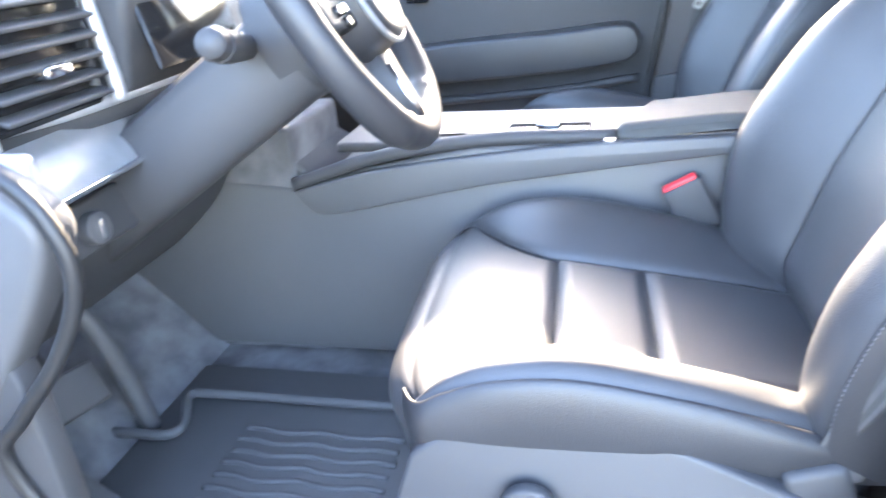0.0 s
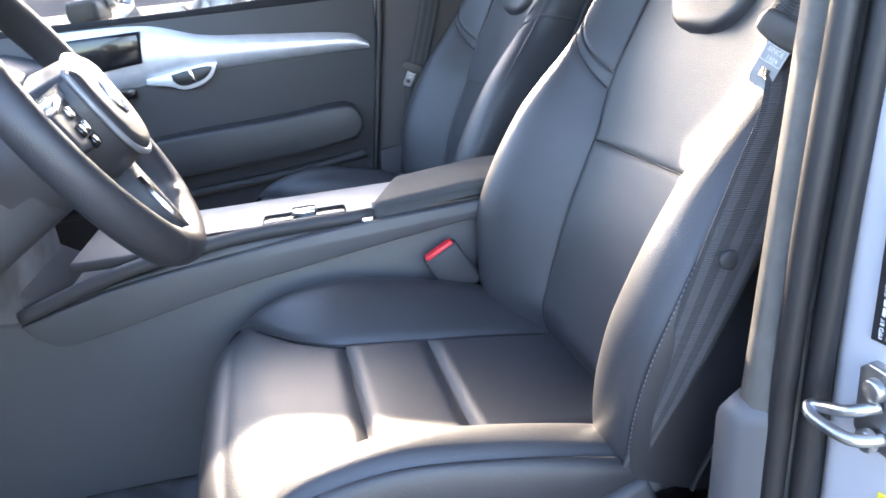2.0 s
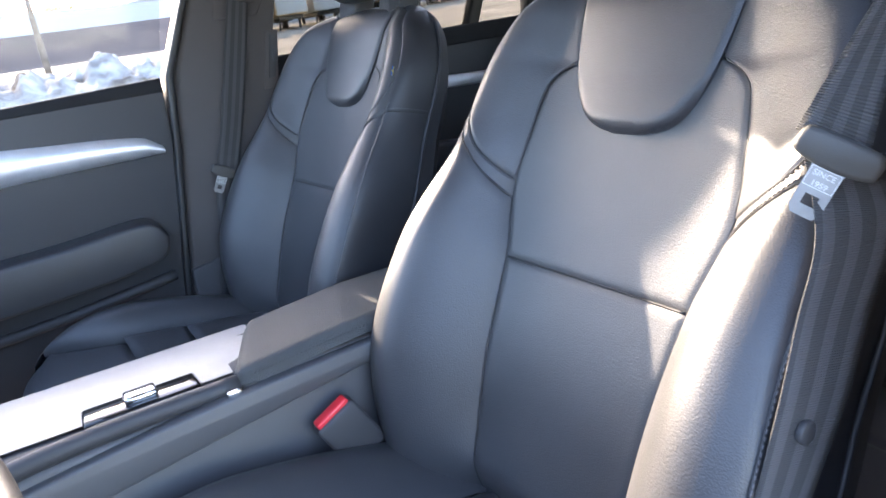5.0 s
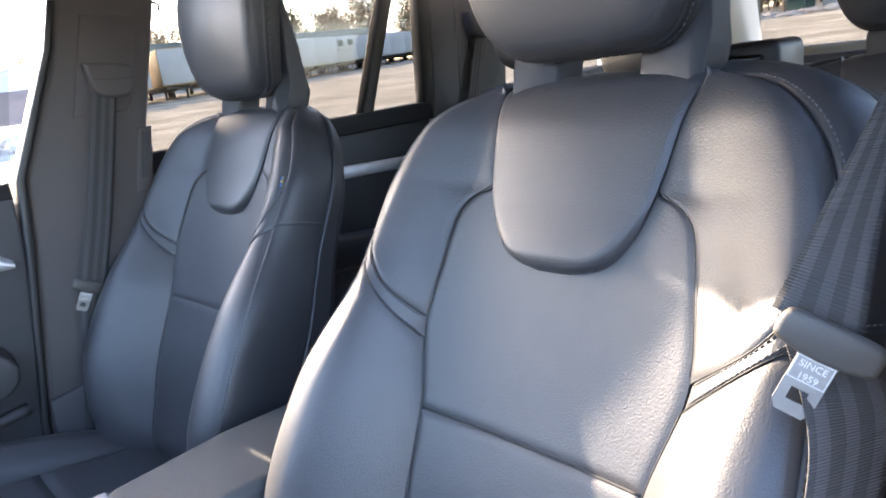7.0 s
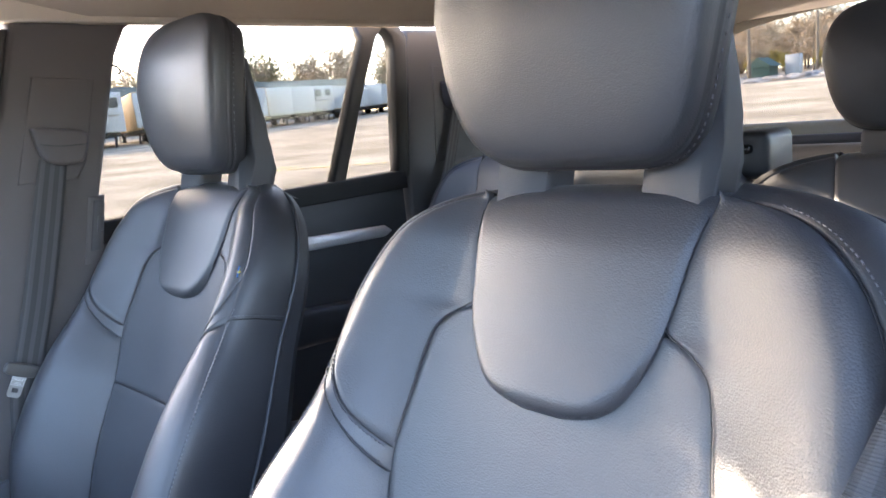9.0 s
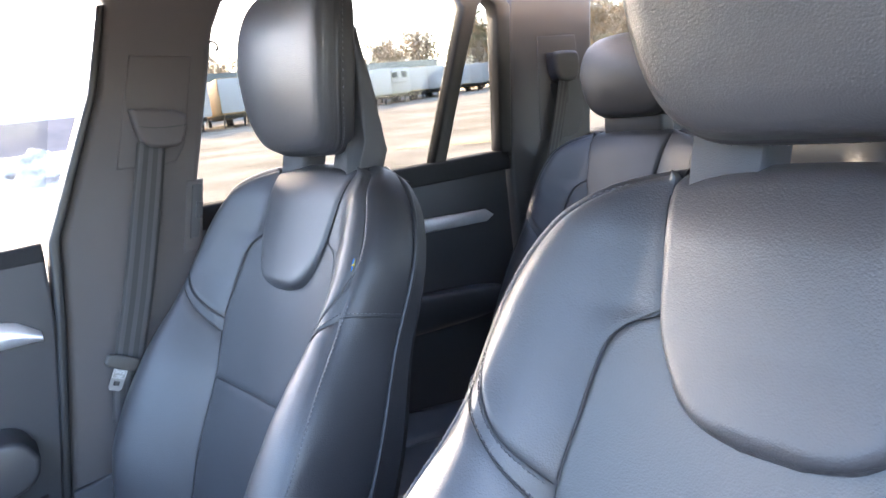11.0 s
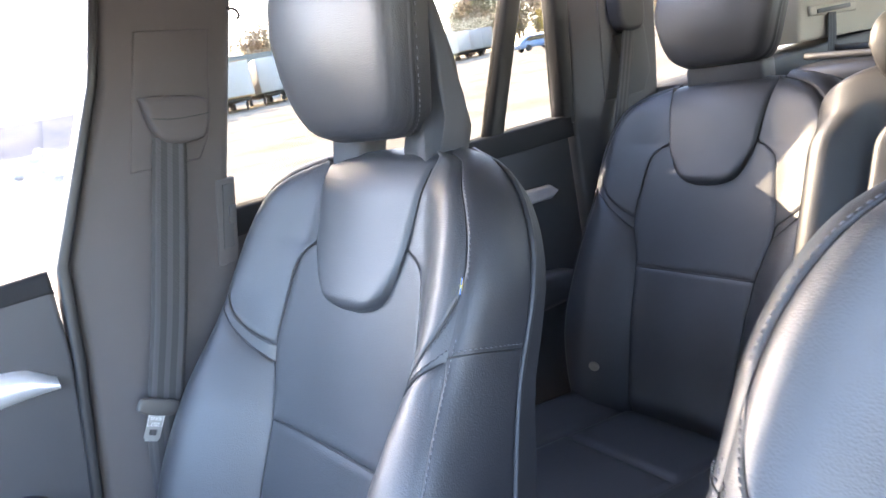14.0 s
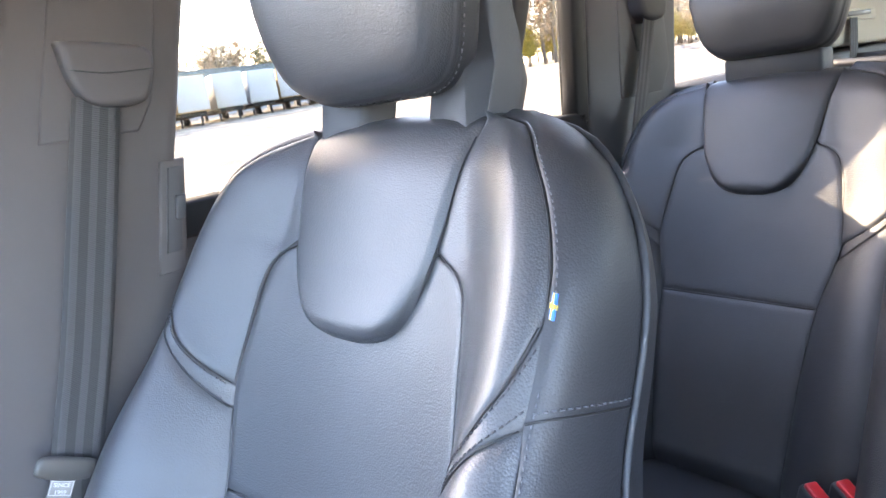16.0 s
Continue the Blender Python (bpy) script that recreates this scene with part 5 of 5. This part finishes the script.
pedals = thing("pedals", (-.4, .75, .5), "dark pedals and foot rest in the footwell", "pedals")
part("foot_rest", moved(box(-.045, .045, -.13, .13, -.012, .012, .008), pose(-.60, .76, .53, 38, 0, 0)), RUBBER, pedals)
part("brake_pad", moved(box(-.052, .052, -.034, .034, -.010, .010, .006), pose(-.512, .72, .612, 62, 12, 0)), RUBBER, pedals)
part("brake_arm", tube([(-.508, .735, .615), (-.50, .80, .69), (-.48, .88, .85)], .010, 12), PLASTIC, pedals)
part("accelerator", tube([(-.452, .755, .735), (-.441, .722, .688), (-.415, .712, .57), (-.389, .715, .452)], .016, 24, 10), RUBBER, pedals)

# ---- passenger mirror ----
mirror = thing("door_mirror", (1.0, .51, 1.25), "silver passenger door mirror with dark foot", "door mirror")


def shell(u, t):
    a, b = 2 * math.pi * u, t
    r = (1 - (b * .98) ** 2.6) ** .5
    x = 1.035 + .125 * r * math.copysign(abs(math.cos(a)) ** .6, math.cos(a))
    z = 1.315 + .085 * r * math.copysign(abs(math.sin(a)) ** .6, math.sin(a))
    return (x, .49 + .13 * b, z)


part("housing", surf(shell, 40, 14, True), PAINT, mirror)
part("mirror_glass", moved(box(-.105, .105, -.003, .003, -.068, .068, .0), pose(1.035, .485, 1.315, 0, 0, 6)), MIRROR, mirror, "reflecting mirror glass", False)
part("mirror_rim", tube([(.915, .49, 1.245), (.925, .49, 1.385), (1.03, .49, 1.397), (1.15, .49, 1.385), (1.155, .49, 1.245), (1.03, .49, 1.235), (.915, .49, 1.245)], .010, 60), PAINT, mirror)
part("mirror_foot", box(.80, .96, .50, .58, 1.205, 1.26, .015), PLASTIC, mirror)

# ---- flag tab on the passenger seat ----
flag = thing("flag_tab", (.138, -.46, 1.19), "small blue and yellow cloth flag tab in the seat seam", "flag tab")
m = frame_at((.134, -.461, 1.199), (-.80, .55, .2), (0, .38, -.9))
part("cloth", moved(box(-.0065, .005, -.0075, .0075, -.0006, .0006), m), FLAG_BLUE, flag, "", False)
part("cross_bar", moved(box(-.0065, .005, -.0014, .0014, -.0010, .0010), m), FLAG_YELLOW, flag, "", False)
part("cross_post", moved(box(-.0025, -.0003, -.0075, .0075, -.0010, .0010), m), FLAG_YELLOW, flag, "", False)


# ---- outside ----
def rise(x, y):
    r = math.hypot(x, y)
    a = math.atan2(y, x)
    slope = .028 if r else 0
    return slope * max(0, min(r, 160) - 7)


GROUND = material("winter_asphalt", (0.43, 0.37, 0.29), 0.95, grain=0.8, grain_size=40, vary=0.2, vary_size=0.35, second=(0.27, 0.225, 0.17), spec=0.0)
SNOW = material("dirty_snow", (0.36, 0.345, 0.33), 0.9, spec=0.0, grain=0.7, grain_size=7, vary_size=1.3, second=(0.10, 0.085, 0.07))
DRY_GRASS = material("dry_grass", (0.105, 0.074, 0.058), 0.95, grain=0.9, grain_size=10, vary_size=0.4, second=(0.07, 0.050, 0.040))
TRAILER_WHITE = material("trailer_white", (0.40, 0.405, 0.41), 0.6, spec=0.2, grain=0.05, vary=0.06, vary_size=0.5)
TRAILER_TAN = material("trailer_tan", (0.36, 0.21, 0.09), 0.65, spec=0.2, vary=0.15, vary_size=0.5)
DARK = material("undercarriage", (0.03, 0.03, 0.03), 0.8, vary=0.2)
ROOF_TEAL = material("grey_green_roof", (0.13, 0.15, 0.155), 0.8, spec=0.1, vary=0.06, vary_size=0.1)
WING_WALL = material("pale_wing_wall", (0.31, 0.31, 0.32), 0.8, spec=0.1, vary=0.06, vary_size=0.1)
WALL_WHITE = material("warehouse_wall", (0.36, 0.365, 0.37), 0.8, spec=0.1, vary=0.06, vary_size=0.1)
BARK = material("bark", (0.17, 0.135, 0.105), 0.9, vary=0.3, vary_size=2)
TWIGS = material("bare_twigs", (0.42, 0.32, 0.22), 0.95, vary=0.3, vary_size=1.5)
CONIFER = material("conifer_green", (0.19, 0.175, 0.085), 0.9, vary=0.35, vary_size=1.5)
YELLOW_TREE = material("yellow_green_leaves", (0.36, 0.28, 0.05), 0.9, vary=0.3, vary_size=1.5)
LINE = material("yellow_line", (0.65, 0.48, 0.10), 0.8, vary=0.2)
BLUE_CAR = material("blue_car_paint", (0.10, 0.18, 0.32), 0.3, coat=0.5)
HUT_GREEN = material("green_boards", (0.025, 0.06, 0.05), 0.7)


def ground_sheet(u, t):
    r = 2.0 + 900 * t ** 3 if t > 0 else 0
    a = 2 * math.pi * u
    return (r * math.cos(a), r * math.sin(a), rise(r * math.cos(a), r * math.sin(a)))


setting("ground", surf(ground_sheet, 72, 60, True), GROUND, "sunlit worn asphalt lot with traces of snow", "ground")


def at(az, dist):
    x, y = dist * math.cos(radians(az)), dist * math.sin(radians(az))
    return x, y, rise(x, y)


def snow_bank(az0, az1, d, height, depth, label, seed):
    rnd = random.Random(seed)
    off = rnd.random() * 50

    def fn(u, t):
        az = lerp(az0, az1, u)
        x, y, z = at(az, d + depth * (t - .5))
        h = height * math.sin(math.pi * t) * (.55 + .6 * noise.noise(Vector((u * 22 + off, t * 2.5, 0))) + .22 * noise.noise(Vector((u * 60 + off, t * 6, 3))) + .07 * noise.noise(Vector((u * 130 + off, t * 11, 5))))
        return (x, y, z - .05 + max(0, h) * min(1, 12 * u, 12 * (1 - u)))
    return tagged(part("snow_bank", surf(fn, 360, 22), SNOW, None), label, "snow", "snow banks", "stuff")


snow_bank(22, -14, 24, 1.15, 5, "heaped dirty snow along the lot edge", 1)
snow_bank(-55, -78, 62, .75, 6, "low snow bank along the far road", 2)
tagged(part("grass_verge", surf(lambda u, t: (lambda p: (p[0], p[1], p[2] + .02 + 2.15 * max(0, t - .86) / .14))(at(lerp(30, -16, u), 28 + 30 * t)), 60, 50), DRY_GRASS), "dry brown grassy slope behind the snow", "grass", "", "stuff")


def trailer(x, y, z, turn, tan=False, reefer=True):
    ob = thing("trailer", (x, y, z), "white box trailer parked in a row" if not tan else "parked white box trailer with tan nose", "trailer", "trailer row")
    m = pose(x, y, z, 0, 0, turn)
    part("box_body", moved(box(-1.3, 1.3, 0, 13.5, 1.15, 4.05, .06), m), TRAILER_TAN if tan else TRAILER_WHITE, ob)
    part("front_cap", moved(box(-1.24, 1.24, -.05, .0, 1.25, 3.98, .02), m), TRAILER_WHITE, ob)
    if reefer:
        rf = part("cooling_unit", moved(box(-.95, .95, -.45, -.05, 2.35, 3.75, .12), m), TRAILER_WHITE, ob)
        part("grille", moved(box(-.90, -.25, -.47, -.44, 2.9, 3.6, .02), m), DARK, rf)
        part("grille", moved(box(.25, .90, -.47, -.44, 2.9, 3.6, .02), m), DARK, rf)
    part("chassis", moved(box(-1.0, 1.0, .6, 13.2, .85, 1.15, .03), m), DARK, ob)
    for sx in (-1, 1):
        part("landing_leg", moved(box(sx * .85 - .08, sx * .85 + .08, 2.2, 2.4, 0, .9, .01), m), DARK, ob)
        for wy in (10.6, 11.9):
            part("wheel", moved(disc_solid(.50, .30, 20, .03), m @ pose(sx * 1.0, wy, .5, 0, 90, 0)), DARK, ob)
    return ob


random.seed(8)
base = trailer(0, 0, 0, 0)
tan_base = trailer(0, 0, 0, 0, True, False)
plain_base = trailer(0, 0, 0, 0, False, False)
row_a, row_b = Vector((52, -12)), Vector((88, -72))
step = (row_b - row_a).length
count = 15
used = set()
for i in range(count):
    p = row_a.lerp(row_b, i / (count - 1))
    kind = (base, plain_base, tan_base)[(1, 0, 2, 1, 1, 2, 1)[i % 7]]
    turn = math.degrees(math.atan2(p.y, p.x)) - 90 + (10 if i else -6)
    m = pose(p.x, p.y, rise(p.x, p.y), 0, 0, turn)
    if kind in used:
        copy_thing(kind, m)
    else:
        kind.matrix_basis = m
        used.add(kind)

ware = thing("warehouse", (105, -60, 3), "long white warehouse with a grey-green roof", "building")


def long_block(az0, d0, az1, d1, z0, z1, deep, name, mat, over=0):
    a, b = Vector(at(az0, d0)), Vector(at(az1, d1))
    n = Vector((b.y - a.y, a.x - b.x, 0)).normalized()
    if n.dot(a) < 0:
        n = -n
    pts = [a - n * over, b - n * over, b + n * deep, a + n * deep]
    zb = min(a.z, b.z) - 1
    bm = bmesh.new()
    lo = [bm.verts.new((p.x, p.y, zb + z0)) for p in pts]
    hi = [bm.verts.new((p.x, p.y, zb + z1)) for p in pts]
    bm.faces.new(lo)
    bm.faces.new(hi)
    for i in range(4):
        bm.faces.new((lo[i], lo[(i + 1) % 4], hi[(i + 1) % 4], hi[i]))
    return part(name, bm, mat, ware, "", False)


long_block(-12, 100, -35.5, 126, 0, 5.4, 40, "wall", WALL_WHITE)
long_block(-12, 100, -35.5, 126, 5.4, 7.6, 40, "roof_fascia", ROOF_TEAL, .4)
long_block(26, 92, -11.8, 96, 0, 5.7, 30, "low_wing", WING_WALL)


def tree(name, x, y, z, h, mat, label, seed, conifer=False):
    rnd = random.Random(seed)
    ob = thing(name, (x, y, z), label, "tree", "far trees")
    part("trunk", tube([(x, y, z - .3), (x + .1, y, z + h * .4), (x, y + .1, z + h * .9)], lambda f: h * .022 * (1 - .85 * f), 8, 7), BARK, ob)
    limbs, crown = bmesh.new(), bmesh.new()
    for i in range(16):
        f = rnd.uniform(.25, .92)
        a = rnd.uniform(0, 6.283)
        ln = h * (.34 * (1 - f) + .08) if conifer else h * rnd.uniform(.16, .34)
        up = -.1 if conifer else rnd.uniform(.5, 1.1)
        s = Vector((x, y, z + h * f * .85))
        e = s + Vector((math.cos(a), math.sin(a), up)).normalized() * ln
        tube([s, (s + e) / 2 + Vector((0, 0, .1)), e], lambda q: h * .007 * (1 - .8 * q), 4, 4, bm=limbs)
        for j in range(70):
            c = s.lerp(e, rnd.uniform(.25, 1.1)) + Vector((rnd.gauss(0, 1), rnd.gauss(0, 1), rnd.gauss(0, 1))) * h * .05
            r = h * rnd.uniform(.007, .019) * (1.9 if mat is YELLOW_TREE else 1)
            d1, d2 = Vector((rnd.gauss(0, 1), rnd.gauss(0, 1), rnd.gauss(0, 1))).normalized() * r, Vector((rnd.gauss(0, 1), rnd.gauss(0, 1), rnd.gauss(0, 1))).normalized() * r
            if mat is TWIGS:
                d2 *= .9
                d1 *= 1.9
            q = [crown.verts.new(c + v) for v in (d1, d2, -d1, -d2)]
            crown.faces.new(q)
    part("limb", limbs, BARK, ob)
    part("crown", crown, mat, ob, "", False)
    return ob


protos = [tree("bare_tree", 0, 0, 0, 9 + i, TWIGS, "bare brown winter tree beyond the lot", 30 + i) for i in range(3)]
protos += [tree("conifer", 0, 0, 0, 10 + i, CONIFER, "dark green conifer beyond the lot", 40 + i, True) for i in range(2)]
protos += [tree("yellow_green_tree", 0, 0, 0, 9, YELLOW_TREE, "yellow-green leafy tree by the road", 50)]
spots = []
rnd = random.Random(12)
for i in range(170):
    az = rnd.uniform(12, -52)
    spots.append((az, rnd.uniform(172, 215), rnd.choice((0, 1, 2, 0, 1, 2, 4, 3)), rnd.uniform(1.15, 1.5) if az < -13 else rnd.uniform(.8, 1.1)))
for i in range(150):
    az = rnd.uniform(-52, -84)
    spots.append((az, rnd.uniform(84, 125), rnd.choice((0, 1, 2, 0, 1, 5, 2, 1)), rnd.uniform(.36, .66)))
for i in range(18):
    spots.append((rnd.uniform(-44.3, -49.8), rnd.uniform(104, 132), rnd.choice((5, 5, 5, 0)), rnd.uniform(.95, 1.2)))
for i in range(8):
    spots.append((rnd.uniform(-55.5, -59.0), rnd.uniform(84, 100), rnd.choice((5, 5, 1)), rnd.uniform(.6, .75)))
for i in range(55):
    spots.append((rnd.uniform(-60, -76), rnd.uniform(112, 150), rnd.choice((0, 1, 2, 0, 5)), rnd.uniform(.62, .80)))
seen_kinds = set()
for az, d, k, s in spots:
    x, y, z = at(az, d)
    m = Matrix.Translation((x, y, z)) @ Matrix.Rotation(rnd.uniform(0, 6.28), 4, "Z") @ Matrix.Diagonal((s, s, s, 1))
    if k in seen_kinds:
        copy_thing(protos[k], m)
    else:
        protos[k].matrix_basis = m
        seen_kinds.add(k)

for az, d, h in ((-65.3, 66, 9.0), (-69.6, 80, 10.0), (-2.0, 40, 6.0)):
    x, y, z = at(az, d)
    pole = thing("utility_pole", (x, y, z), "weathered pale utility pole", "pole", "poles")
    part("shaft", tube([(x, y, z - .2), (x, y, z + h * .5), (x, y, z + h)], lambda f: .16 - .05 * f, 6, 10), BARK, pole)
x, y, z = at(-66.2, 70)
hut = thing("hut", (x, y, z), "small dark green hut beside the road", "hut")
part("hut_wall", box(x - .9, x + .9, y - .9, y + .9, z, z + 1.1), HUT_GREEN, hut, "", False)
part("hut_roof", prism([(-1.2, 1.05), (1.2, 1.05), (0, 1.9)], lambda a, b: (x + a, y - 1.1, z + b), lambda a, b: (x + a, y + 1.1, z + b)), HUT_GREEN, hut, "", False)
x, y, z = at(-68.2, 70)
sign = thing("white_cabinet", (x, y, z), "white roadside cabinet on the snow", "cabinet")
part("cabinet_box", box(x - .6, x + .6, y - .4, y + .4, z, z + 1.9, .05), WALL_WHITE, sign)


def far_car(az, d, mat, label):
    x, y, z = at(az, d)
    ob = thing("parked_car", (x, y, z), label, "car")
    m = pose(x, y, z, 0, 0, az - 60)
    part("body", prism([(-2.3, .35), (2.3, .35), (2.35, .8), (1.3, .98), (.7, 1.5), (-1.2, 1.55), (-2.1, 1.0), (-2.35, .9)], lambda a, b: m @ Vector((a, -.9, b)), lambda a, b: m @ Vector((a, .9, b)), .08), mat, ob)
    part("side_glass", prism([(1.05, 1.0), (.6, 1.42), (-1.1, 1.45), (-1.8, 1.02)], lambda a, b: m @ Vector((a, -.92, b)), lambda a, b: m @ Vector((a, .92, b))), BLACK_GLOSS, ob, "", False)
    for wx in (-1.4, 1.45):
        for wy in (-.82, .82):
            part("wheel", moved(disc_solid(.33, .22, 18, .03), m @ pose(wx, wy, .33, 90, 0, 0)), DARK, ob)


far_car(-43.2, 78, BLUE_CAR, "blue pickup parked on the far side of the lot")
for az, d, ln in ((-31.0, 19, 3.5), (-24, 21, 3.0)):
    x, y, z = at(az, d)
    setting("parking_line", moved(box(-.06, .06, -ln, ln, 0, .006), pose(x, y, z + .01, 0, 0, -64)), LINE, "worn yellow parking line", "marking", False)

# unseen ahead: the car's own bonnet, and an added wood screen blocking low light
setting("bonnet", surf(lambda u, t: ((2 * u - 1) * (.80 - .12 * t), 1.08 + 1.0 * t, 1.085 - .13 * t ** 1.6 - .05 * abs(2 * u - 1) ** 3), 24, 16), PAINT, "silver painted bonnet", "car body")
WOOD_SCREEN = material("wood_screen", (0.115, 0.095, 0.075), 0.95, grain=0.9, grain_size=3, vary_size=0.15, second=(0.05, 0.045, 0.035), spec=0.0)
setting("unseen_wood_screen", surf(lambda u, t: (lambda p: (p[0], p[1], p[2] - 1 + t * (9 + 2.5 * noise.noise(Vector((u * 40, 3, 0))))))(at(lerp(34, 150, u), 55 + 6 * t)), 160, 8), WOOD_SCREEN, "unseen wood-toned screen added ahead to block low light", "backdrop")
